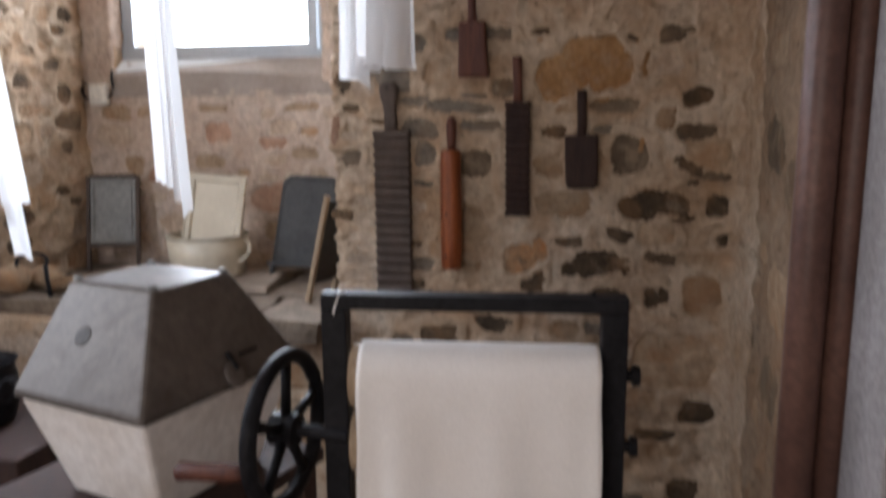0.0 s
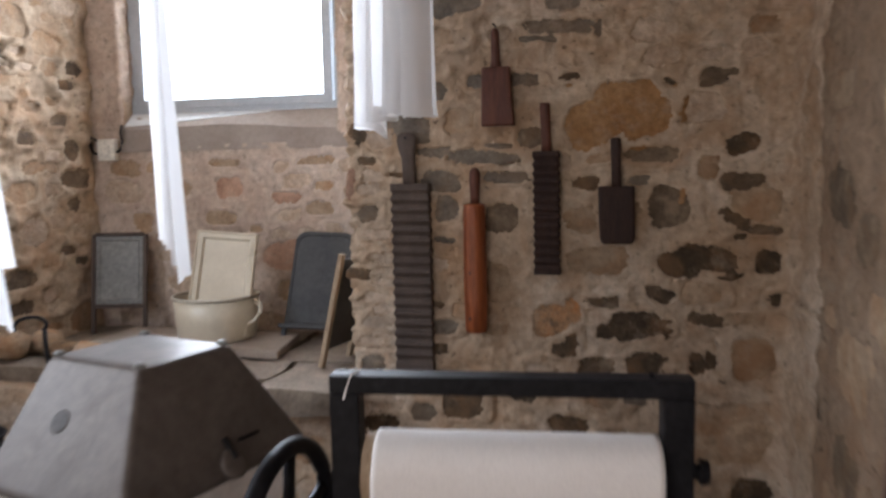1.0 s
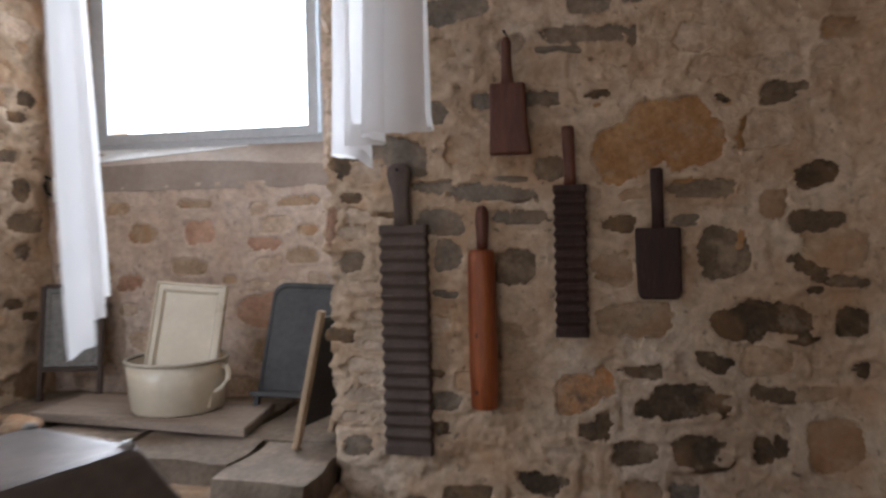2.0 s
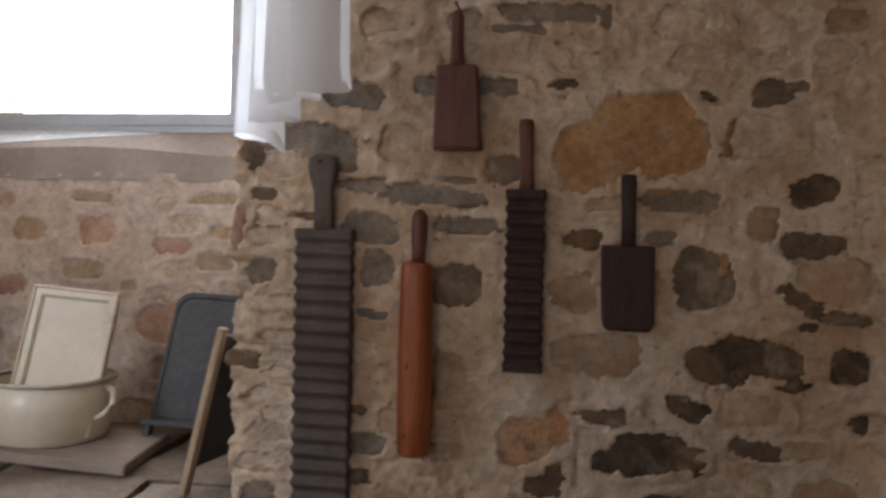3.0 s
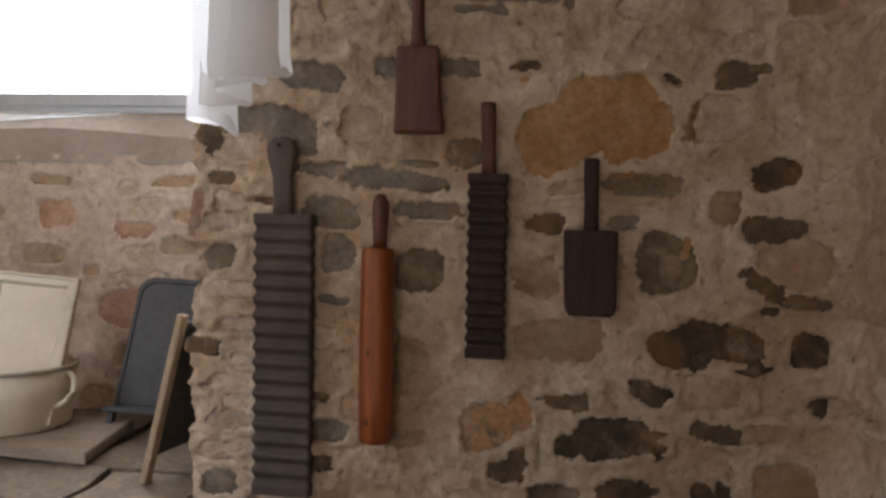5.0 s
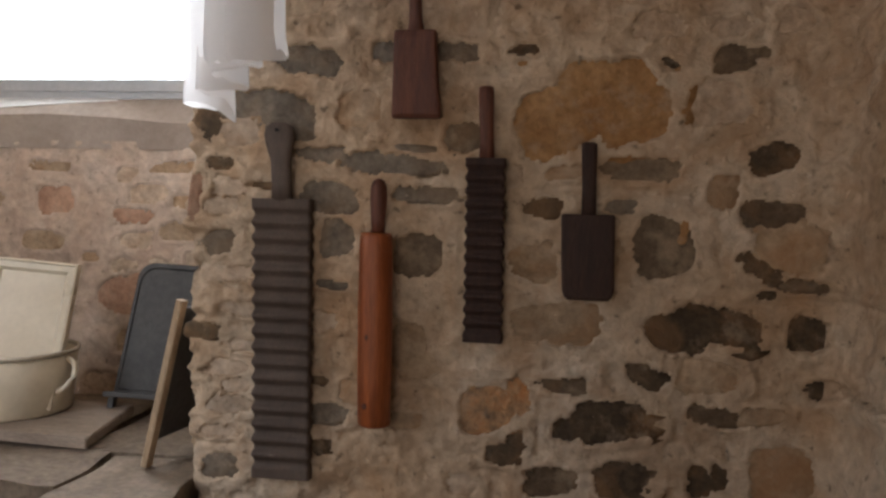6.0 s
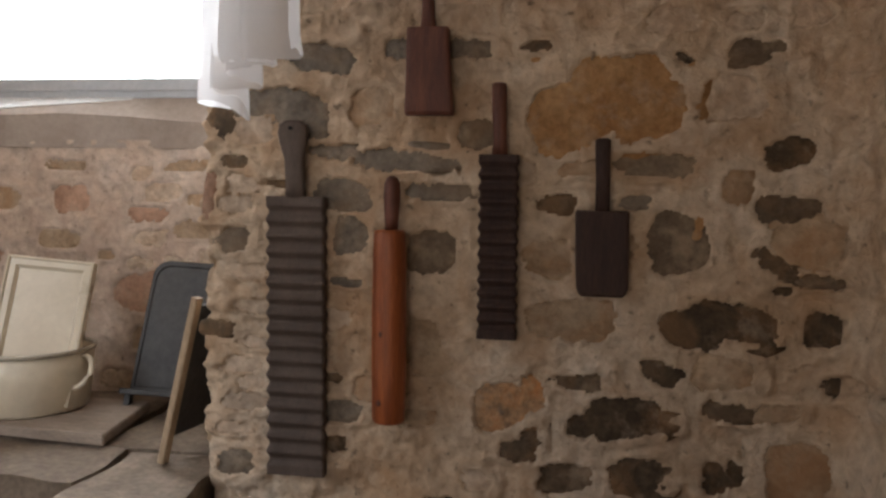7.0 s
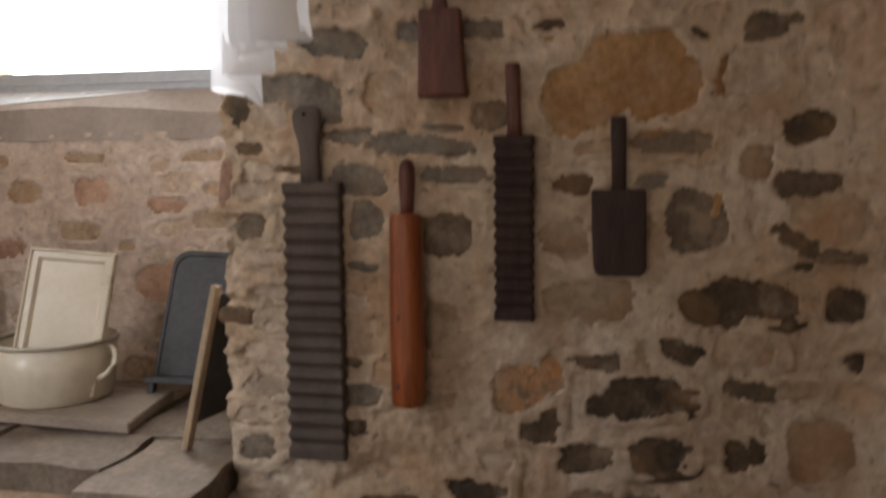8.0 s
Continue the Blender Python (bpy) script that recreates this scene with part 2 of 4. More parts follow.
def tube(points, r, n=10, closed=False, bm=None):
    """A round bar along points."""
    pts = [Vector(p) for p in points]
    rings = []
    for i, p in enumerate(pts):
        a = pts[i - 1] if i or closed else p
        b = pts[(i + 1) % len(pts)] if i + 1 < len(pts) or closed else p
        d = (b - a).normalized()
        u = d.cross(Vector((0.31, 0.17, 0.93)) if abs(d.z) < 0.9 else Vector((1, 0, 0))).normalized()
        rings.append(oval(p, u, d.cross(u), r, r, 2, n))
    return loft(rings, closed, True, bm)


def coat(name, plan, z0, z1, cell, amp, material, parent, seed=0.0, inward=0.006, beds=(), key=0, ragged=None):
    """A rough coat of mortar along a line in the plan, its face to the line's right, left open over the stones' beds."""
    pts = [Vector((*p, 0)) for p in plan]
    line = []
    for a, b in zip(pts, pts[1:]):
        k = max(1, round((b - a).length / cell))
        line += [a.lerp(b, i / k) for i in range(k)]
    line.append(pts[-1])
    normals = []
    for i in range(len(line)):
        d = line[min(i + 2, len(line) - 1)] - line[max(i - 2, 0)]
        normals.append(Vector((d.y, -d.x, 0)).normalized())
    rows = max(1, round((z1 - z0) / cell))
    verts, faces, n = [], [], len(line)
    shaped = []
    for x, zz, w, hh, *turn in beds:
        t = radians(turn[0]) if turn else 0.22 * math.sin(x * 91 + zz * 57) * hh / w
        shaped.append((x, zz, w / 2, hh / 2, math.cos(t), math.sin(t), 0.22 * math.sin(x * 47 - zz * 83), 0.8 * max(w, hh)))
    for j in range(rows + 1):
        z = z0 + (z1 - z0) * j / rows
        level = [b for b in shaped if abs(z - b[1]) < b[7]]
        for p, nn in zip(line, normals):
            q = Vector((p.x, p.y, z)) + Vector((seed, 0, 0))
            h = noise.fractal(q * 7, 0.8, 2.1, 3) * amp + noise.noise(q * 48) * amp * 0.3 - inward
            lump = noise.noise(Vector((q.x * 15, q.y * 15, q.z * 21)) + Vector((3, 5, 7)))
            h += amp * (1.1 * max(0, lump) ** 0.7 - 0.35 * max(0, -lump))
            if ragged is not None:
                k = max(0, min(1, (ragged - p.x) / 0.12))
                h += 0.015 * k * (noise.noise(Vector((q.x * 9, q.y * 9, q.z * 34))) + 0.6 * noise.noise(Vector((q.x * 26, q.y * 26, q.z * 62))))
            u = p[key]
            near = 9.0
            for x, zz, a, b, ct, st, taper, reach in level:
                if abs(u - x) < reach:
                    du, dz = ((u - x) * ct + (z - zz) * st) / a, ((z - zz) * ct - (u - x) * st) / b
                    dz, du = dz * (1 + taper * du), du * (1 + 0.6 * taper * dz)
                    far = (abs(du) ** 3 + abs(dz) ** 3) ** (1 / 3)
                    if far < near:
                        near, small = far, min(a, b)
            if near < 1.9:
                edge = near + 0.20 * noise.noise(q * 17) + min(0.4, 0.0045 / small) * noise.noise(q * 45) + min(0.4, 0.006 / small) * noise.noise(q * 110)
                k = min(1, max(0, (0.98 - edge) / 0.13))
                k = k * k * (3 - 2 * k)
                lip = min(1, max(0, (1.9 - near) / 0.4))
                h += lip * (max(h, 0.0015 + 0.3 * h) - h)
                h -= (0.021 + max(0, h)) * k
            verts.append((p.x + nn.x * h, p.y + nn.y * h, z))
    for j in range(rows):
        for i in range(n - 1):
            a = j * n + i
            faces.append((a, a + 1, a + n + 1, a + n))
    return link(name, verts, faces, material, parent)


def stone(c, right, out, w, h, material, parent, name="stone", proud=0.006, power=3.0, rag=0.12, tilt=None):
    """A rough stone bedded in a wall: c its middle on the face, right along the wall, out from it."""
    k, rng = 40, Vector((random.random() * 50, random.random() * 50, 7))
    right, out, up = Vector(right), Vector(out), Vector((0, 0, 1))
    tilt = random.uniform(-0.10, 0.10) if tilt is None else math.tan(tilt)
    lean = Vector((random.uniform(-1, 1), random.uniform(-1, 1), 0)) * 0.03
    verts, faces = [], []
    for ri, (rad, lift) in enumerate(((0.35, 1.0), (0.7, 0.95), (1.0, 0.75), (1.32, 0.3), (1.36, -2.2))):
        for i in range(k):
            t = 2 * math.pi * i / k
            ct, st = math.cos(t), math.sin(t)
            r = (abs(ct) ** power + abs(st) ** power) ** (-1 / power)
            r *= 1 + rag * (0.9 * noise.noise(rng + Vector((ct * 1.2, st * 1.2, 0))) + 0.6 * noise.noise(rng + Vector((ct * 3.5, st * 3.5, 3))) + 0.5 * noise.noise(rng + Vector((ct * 11, st * 11, 6))))
            x, z = r * rad * ct * w / 2, r * rad * st * h / 2
            x, z = x - z * tilt, z + x * tilt
            d = proud * lift + 0.5 * proud * noise.noise(rng + Vector((x * 40, z * 40, 9))) + lean.x * x + lean.y * z
            verts.append(Vector(c) + right * x + up * z + out * d)
    verts.append(Vector(c) + out * proud)
    for a in range(4):
        for i in range(k):
            j = (i + 1) % k
            faces.append((a * k + i, a * k + j, (a + 1) * k + j, (a + 1) * k + i))
    faces += [(len(verts) - 1, (i + 1) % k, i) for i in range(k)]
    return link(name, verts, [f[::-1] for f in faces], material, parent)


# ---- the room ----
def structure(name, bm, material, label, category="wall"):
    return tagged(part(name, bm, material), label, category, kind="structure")


floor = structure("floor", box((-2.2, -1.8, -0.1), (2.2, 4.0, 0.0), 0), FLOORM, "dark worn cement floor of the wash house", "floor")
ceiling = structure("ceiling", box((-2.2, -1.8, 3.0), (2.2, 4.0, 3.1), 0), CEIL, "brown boarded ceiling over the room", "ceiling")
wall_north = structure("wall_north", box((-0.155, 2.775, 0.0), (1.6, 3.70, 3.0), 0), MORTAR, "rubble stone wall with pale lime mortar, tools hanging on it")
wall_east = structure("wall_east", box((1.19, 1.565, 0.0), (1.5, 2.77, 3.0), 0), MORTAR, "stone wall smeared with grey lime mortar")
wall_southeast = structure("wall_southeast", box((1.32, -1.5, 0.0), (1.5, 1.37, 3.0), 0), PLASTER, "plain plastered wall beside the doorway")


def wall_with_hole(name, axis, plane, a0, a1, h0, h1, z0, z1, thick, material, label):
    """Four blocks round an opening, joined: a wall along x (axis 0) or y (axis 1)."""
    bm = bmesh.new()
    for u0, u1, w0, w1 in ((a0, h0, 0, 3.0), (h1, a1, 0, 3.0), (h0, h1, 0, z0), (h0, h1, z1, 3.0)):
        if u1 - u0 < 1e-4 or w1 - w0 < 1e-4:
            continue
        lo, hi = ((u0, plane, w0), (u1, plane + thick, w1)) if axis == 0 else ((plane - thick, u0, w0), (plane, u1, w1))
        b = box(lo, hi, 0)
        me = bpy.data.meshes.new("tmp")
        b.to_mesh(me)
        b.free()
        bm.from_mesh(me)
        bpy.data.meshes.remove(me)
    return structure(name, bm, material, label)


wall_south = wall_with_hole("wall_south", 0, -0.95, -1.9, 1.5, -0.72, 0.62, 0.15, 2.4, 0.2, PLASTER, "plain plastered wall closing the room")
WX0, WX1, WZ0, WZ1 = -1.49, -0.47, 1.826, 2.72
wall_window = wall_with_hole("wall_window", 0, 3.475, -1.9, -0.155, WX0, WX1, WZ0 - 0.10, WZ1, 0.28, MORTAR, "rubble and brick wall under a bright window")
wall_west = wall_with_hole("wall_west", 1, -1.675, -1.5, 3.475, 0.90, 1.76, 1.3, 2.7, 0.25, MORTAR_WEST, "yellowish rubble stone wall in side light")


# ---- window ----
window = thing("window_1", (-1.03, 3.55, WZ0), "grey painted window full of white daylight", "window", kind="structure")


def bars(name, x0, x1, z0, z1, w, y0, y1, material, parent, label=""):
    """A rectangular frame of four mitred bars."""
    ring = [((x0, z0), (x0 + w, z0 + w)), ((x1, z0), (x1 - w, z0 + w)), ((x1, z1), (x1 - w, z1 - w)), ((x0, z1), (x0 + w, z1 - w))]
    rings = [[Vector((o[0], y0, o[1])), Vector((i[0], y0, i[1])), Vector((i[0], y1, i[1])), Vector((o[0], y1, o[1]))] for o, i in ring]
    return part(name, loft(rings, closed=True), material, parent, label)


bars("window_frame", WX0 + 0.004, WX1 - 0.004, WZ0, WZ1 - 0.004, 0.03, 3.53, 3.60, FRAMEP, window)
sash = bars("sash", WX0 + 0.036, WX1 - 0.043, WZ0 + 0.020, WZ1 - 0.036, 0.040, 3.520, 3.555, FRAMEP, window)
pane = part("pane", box((WX0 + 0.074, 3.538, WZ0 + 0.056), (WX1 - 0.08, 3.542, WZ1 - 0.074), 0), GLASS, sash)
pane.visible_shadow = False
part("window_sill", loft([[Vector((x, 3.450, 1.655)), Vector((x, 3.56, 1.655)), Vector((x, 3.56, WZ0 - 0.004)), Vector((x, 3.528, WZ0 - 0.003)), Vector((x, y, z)), Vector((x, 3.452, f))] for x, y, z, f in ((WX0 - 0.01, 3.468, 1.768, 1.75), (-1.3, 3.468, 1.778, 1.758), (-1.0, 3.482, 1.799, 1.765), (-0.78, 3.520, 1.819, 1.755), (-0.6, 3.522, 1.820, 1.74), (WX1 + 0.06, 3.522, 1.820, 1.735))]), PLASTER, window, "smooth grey plaster sill sloping into the room")
# Tapering strip of the sill, its white colour standing for reflected daylight.
part("sill_shine_strip", loft([[Vector((x, 3.529, WZ0 - 0.0005)), Vector((x, 3.529, WZ0 - 0.0025)), Vector((x, y, z - 0.001)), Vector((x, y, z + 0.002))] for x, y, z in ((WX0 + 0.002, 3.466, 1.7685), (-1.3, 3.466, 1.7785), (-1.0, 3.480, 1.7995), (-0.80, 3.516, 1.8175))]), SILLW, window, "glossy strip whitened for the daylight along the window's foot")

glow = bpy.data.materials.new("overcast_sky")
glow.use_nodes = True
gb = glow.node_tree.nodes["Principled BSDF"]
gb.inputs["Base Color"].default_value = (0.8, 0.82, 0.85, 1)
gb.inputs["Emission Color"].default_value = (0.96, 0.98, 1.0, 1)
gb.inputs["Emission Strength"].default_value = 3.0
tagged(link("backdrop", [(-9, 8, -3), (6, 8, -3), (6, 8, 9), (-9, 8, 9)], [(0, 1, 2, 3)], glow), "white overcast sky outside the window", "backdrop", kind="structure")

# ---- stone bench under the window ----
bench = tagged(part("stone_bench", box((-1.67, 2.66, 0.0), (-0.135, 3.47, 0.805), 0.01), MORTAR), "masonry bench topped with rough grey slabs", "bench", kind="structure")


def slab(x0, x1, y0, y1, z0, z1):
    """A worn stone slab with uneven edges."""
    bm = box((x0, y0, z0), (x1, y1, z1), 0)
    bmesh.ops.subdivide_edges(bm, edges=bm.edges[:], cuts=7, use_grid_fill=True)
    c = Vector(((x0 + x1) / 2, (y0 + y1) / 2, (z0 + z1) / 2))
    for v in bm.verts:
        q = v.co * 7
        v.co += Vector((noise.noise(q), noise.noise(q + Vector((9, 0, 0))), 0)) * 0.022
        v.co.z += noise.noise(v.co * 9 + Vector((0, 4, 0))) * 0.008
    return part("slab", bm, SLAB, bench, smooth=False)


for x0, x1, y0, y1, z0, z1 in ((-0.42, -0.165, 2.555, 2.89, 0.80, 0.880), (-0.84, -0.455, 2.70, 2.985, 0.80, 0.872), (-1.24, -0.875, 2.70, 3.0, 0.80, 0.868), (-1.65, -1.275, 2.72, 3.03, 0.80, 0.862), (-0.54, -0.165, 2.925, 3.44, 0.80, 0.874), (-1.08, -0.575, 3.03, 3.44, 0.80, 0.871), (-1.65, -1.115, 3.07, 3.44, 0.80, 0.866)):
    slab(x0, x1, y0, y1, z0, z1)

# ---- things on the bench ----


def wash_tub(cx, cy, z, r, h):
    tub = thing("enamel_tub", (cx, cy, z), "cream enamelled wash tub with two side handles, standing on a plank", "tub")
    k = 40
    prof = [(0.001, 0.0), (0.86, 0.0), (0.895, 0.008), (0.955, 0.55 * h), (0.985, h), (0.968, h), (0.937, 0.55 * h), (0.87, 0.02), (0.001, 0.016)]
    X, Y = Vector((1, 0, 0)), Vector((0, 1, 0))
    part("body", loft([oval((cx, cy, z + zz), X, Y, r * a, r * a, 2, k) for a, zz in prof]), ENAMEL, tub, smooth=True)
    part("rim", tube([(cx + r * math.cos(t) * 0.985, cy + r * math.sin(t) * 0.985, z + h + 0.002) for t in [2 * math.pi * i / k for i in range(k)]], 0.0065, 8, True), ENAMEL_RIM, tub, "dark worn rolled rim", True)
    for ang in (-0.10, math.pi - 0.10):
        d, s = Vector((math.cos(ang), math.sin(ang), 0)), Vector((-math.sin(ang), math.cos(ang), 0))
        pts = []
        for i in range(11):
            t = math.pi * i / 10
            pts.append(Vector((cx, cy, z + h - 0.058 + 0.042 * math.cos(t))) + d * (r * (0.93 + 0.05 * math.cos(t)) + 0.040 * math.sin(t)) + s * 0.016 * math.cos(t))
        part("handle", tube(pts, 0.008, 10), ENAMEL, tub, smooth=True)
    return tub


def plate(bm_w, bm_h, bm_t, border, inset):
    """A flat board in its own plane (x across, z up, front at -y) with a sunk panel."""
    w, h = bm_w / 2, bm_h
    ring = lambda a, b, y, d: [Vector((-a, y, d)), Vector((a, y, d)), Vector((a, y, b)), Vector((-a, y, b))]
    return loft([ring(w, h, bm_t, 0), ring(w, h, 0.004, 0), ring(w - 0.004, h - 0.004, 0, 0.004), ring(w - border, h - border, 0, border), ring(w - border - 0.008, h - border - 0.008, inset, border + 0.008)])


def place(at, rx=0, ry=0, rz=0):
    return pose(*at, rx, ry, rz)


bm = loft([[Vector((x, y, z)) for x, y in ((-0.512, 2.905), (-0.570, 3.225), (-1.33, 3.25), (-1.33, 2.968))] for z in (0.880, 0.908)])
bmesh.ops.bevel(bm, geom=bm.edges[:], offset=0.003, segments=2, affect="EDGES")
tagged(part("plank", bm, PLANK), "dusty pale plank lying on the bench under the tub", "plank")
wash_tub(-0.86, 3.105, 0.909, 0.166, 0.165)
TRAY = place((-0.828, 3.03, 0.937), -15, 5, 12)
bm = plate(0.236, 0.400, 0.022, 0.024, 0.011)
bm.transform(TRAY)
tray = thing("enamel_tray", TRAY.translation, "cream enamelled tray leaning upright in the tub", "tray")
part("panel", bm, ENAMEL, tray)
bm = loft([[TRAY @ Vector((x * (0.118 - i), y, 0.20 + z * (0.20 - i))) for x, z in ((-1, -1), (1, -1), (1, 1), (-1, 1))] for i, y in ((-0.0005, 0.023), (-0.0005, -0.004), (0.005, -0.006), (0.008, -0.0005))], cap=False)
part("rolled_edge", bm, ENAMEL, tray)

bm = plate(0.21, 0.30, 0.012, 0.016, 0.004)
m = place((-1.44, 3.28, 0.868), -9, 0, 14)
zinc_board = thing("washboard", m.translation, "grey zinc washboard in a thin wooden frame leaning on the wall", "washboard")
bm.transform(m @ Matrix.Translation((0, 0, 0.125)))
part("panel", bm, ZINC_DIM, zinc_board)
for sx in (-0.112, 0.112):
    part("leg", box((sx - 0.008, -0.006, 0), (sx + 0.008, 0.016, 0.432), 0.002, m), WOOD_GREY, zinc_board)
part("top_rail", box((-0.104, -0.006, 0.426), (0.104, 0.016, 0.440), 0.002, m), WOOD_GREY, zinc_board)
part("bottom_rail", box((-0.104, -0.008, 0.108), (0.104, 0.018, 0.124), 0.002, m), WOOD_GREY, zinc_board)

m = place((-0.485, 3.215, 0.873), -15, 3, 9)
dark_board = thing("dark_washboard", m.translation, "blue-black washboard with a rounded top and short legs", "washboard")
outline = [(-0.145, 0.06), (0.145, 0.06)] + [(0.125 - 0.05 + 0.05 * math.cos(a), 0.40 + 0.05 * math.sin(a)) for a in [math.pi / 2 * i / 6 for i in range(7)]] + [(-0.075 - 0.05 * math.sin(a), 0.40 + 0.05 * math.cos(a)) for a in [math.pi / 2 * i / 6 for i in range(7)]]
cx, cz = 0, 0.25
ringf = lambda k, y: [m @ Vector((cx + (x - cx) * k, y, cz + (z - cz) * k)) for x, z in outline]
part("panel", loft([ringf(1, 0.022), ringf(1, 0.002), ringf(0.985, 0), ringf(0.93, 0), ringf(0.91, 0.004)]), SLATE, dark_board)
part("shelf", box((-0.155, -0.05, 0.052), (0.155, 0.02, 0.068), 0.003, m), SLATE, dark_board)
for sx in (-0.145, 0.13):
    part("leg", box((sx, -0.03, 0.0), (sx + 0.016, 0.0, 0.052), 0.002, m), SLATE, dark_board)

lean = Vector((0.084, 0.0, 0.378))
a, b = Vector((-0.307, 2.823, 0.884)), Vector((-0.285, 3.03, 0.876))
side_board = thing("narrow_washboard", a, "black washboard with pale wooden side rails leaning on the pier", "washboard")
up = lean.normalized()
across = (b - a).normalized()
face = across.cross(up).normalized()


def rail(p, q, w, d, u, v, material, parent, name="rail"):
    return part(name, loft([oval(p, u, v, w, d, 6, 12), oval(q, u, v, w, d, 6, 12)]), material, parent)


rail(a, a + lean * 1.03, 0.013, 0.009, across, face, WOOD_PALE, side_board)
rail(b, b + lean * 1.03, 0.013, 0.009, across, face, WOOD_PALE, side_board)
c0 = a + lean * 0.16
part("panel", loft([[p + face * o for p in (c0 + across * 0.014, c0 + across * 0.218, c0 + lean * 0.82 + across * 0.218, c0 + lean * 0.82 + across * 0.014)] for o in (-0.005, 0.005)]), SLATE, side_board, "black painted panel")

# rubble and ironwork at the bench's far end
for x, y, w, d, h, mt in ((-1.50, 2.92, 0.16, 0.13, 0.09, STONE_TAN), (-1.36, 2.86, 0.19, 0.12, 0.07, STONE_DARK), (-1.22, 2.81, 0.13, 0.11, 0.08, STONE_TAN), (-1.55, 2.80, 0.14, 0.12, 0.12, STONE_TAN)):
    bm = bmesh.new()
    bmesh.ops.create_icosphere(bm, subdivisions=3, radius=1)
    for v in bm.verts:
        k = 1 + 0.28 * noise.noise(v.co * 1.3 + Vector((x * 9, y * 9, 0)))
        v.co = Vector((x + v.co.x * w / 2 * k, y + v.co.y * d / 2 * k, 0.862 + h / 2 + max(-h / 2, v.co.z * h / 2 * k)))
    tagged(part("loose_stone", bm, mt, smooth=True), "loose rough stone lying on the bench", "stone", group="loose stones on the bench")
hook = thing("iron_hook", (-1.40, 2.76, 0.87), "rusty black iron hook bent into a loop", "hook")
part("loop", tube([(-1.44 + 0.07 * math.cos(t), 2.78 + 0.02 * math.sin(t), 1.0 + 0.03 * math.sin(t)) for t in [math.pi * 1.25 * i / 12 - 0.2 for i in range(13)]], 0.007, 8), IRON, hook, smooth=True)
part("shank", tube([(-1.375, 2.776, 0.995), (-1.36, 2.76, 0.94), (-1.33, 2.735, 0.875)], 0.009, 8), IRON, hook, smooth=True)


def iron_pot(cx, cy, z, r, h):
    pot = thing("iron_pot", (cx, cy, z), "black cast iron pot with a ring handle", "pot")
    X, Y = Vector((1, 0, 0)), Vector((0, 1, 0))
    prof = ((0.55, 0), (0.8, 0.06 * h), (0.98, 0.4 * h), (0.95, 0.75 * h), (0.88, 0.9 * h), (1.0, h), (0.95, h), (0.83, 0.88 * h), (0.88, 0.7 * h), (0.9, 0.4 * h), (0.7, 0.1 * h))
    part("body", loft([oval((cx, cy, z + zz), X, Y, r * a, r * a, 2, 32) for a, zz in prof]), IRON, pot, smooth=True)
    part("ring", tube([(cx + r + 0.012, cy - 0.03 + 0.03 * math.sin(t), z + 0.62 * h + 0.035 * math.cos(t)) for t in [2 * math.pi * i / 16 for i in range(16)]], 0.005, 8, True), IRON, pot, smooth=True)
    return pot


stool = tagged(part("stool", box((-1.40, 2.00, 0.0), (-0.88, 2.46, 0.58), 0.01), WOOD_DARK), "dark wooden block carrying the iron pot", "stool")
iron_pot(-1.187, 2.216, 0.581, 0.115, 0.21)

# ---- washing box with metal cover ----
CX, CY, TURN_BOX = -0.222, 1.728, -15


def square_loft(levels):
    """A four-sided skin: rows of half sizes, height, middle and turn."""
    rings = []
    for a, b, z, x, y, turn in levels:
        c, s_ = math.cos(radians(turn)), math.sin(radians(turn))
        u, v = Vector((c, s_, 0)), Vector((-s_, c, 0))
        rings.append([Vector((x, y, z)) + u * a * i + v * b * j for i, j in ((-1, -1), (1, -1), (1, 1), (-1, 1))])
    bm = loft(rings)
    bmesh.ops.bevel(bm, geom=bm.edges[:], offset=0.011, segments=3, affect="EDGES", profile=0.6)
    return bm


washer = thing("washing_box", (CX, CY, 0), "white wooden washing box under a sloping dull zinc cover", "washing machine")
part("cover", square_loft([(0.187, 0.230, 0.98, -0.19, 1.703, -15), (0.190, 0.233, 0.994, -0.19, 1.703, -15), (0.125, 0.112, 1.203, CX, CY, TURN_BOX), (0.113, 0.10, 1.206, CX, CY, TURN_BOX)]), ZINC, washer, "dull grey zinc cover")
part("box", square_loft([(0.13, 0.15, 0.75, -0.19, 1.703, -15), (0.180, 0.223, 0.979, -0.19, 1.703, -15)]), TUBW, washer, "whitewashed wooden box with flaking paint")
m = place((CX, CY, 0), 0, 0, TURN_BOX)
for i, j in ((-1, -1), (1, -1), (1, 1), (-1, 1)):
    part("rivet", loft([oval(m @ Vector((i * 0.112, j * 0.10, 1.203 + h)), (1, 0, 0), (0, 1, 0), r, r * 0.7, 2, 10) for r, h in ((0.012, 0.0), (0.012, 0.006), (0.007, 0.010))]), ZINC_DIM, washer)
wt = place((0, 0, 0), 0, 0, -15).to_3x3()
low_l, low_f, low_r = [Vector((-0.19, 1.703, 0.994)) + wt @ Vector(v) for v in ((-0.190, -0.233, 0), (0.190, -0.233, 0), (0.190, 0.233, 0))]
top_l, top_f, top_r = [Vector((CX, CY, 1.203)) + wt @ Vector(v) for v in ((-0.125, -0.112, 0), (0.125, -0.112, 0), (0.125, 0.112, 0))]


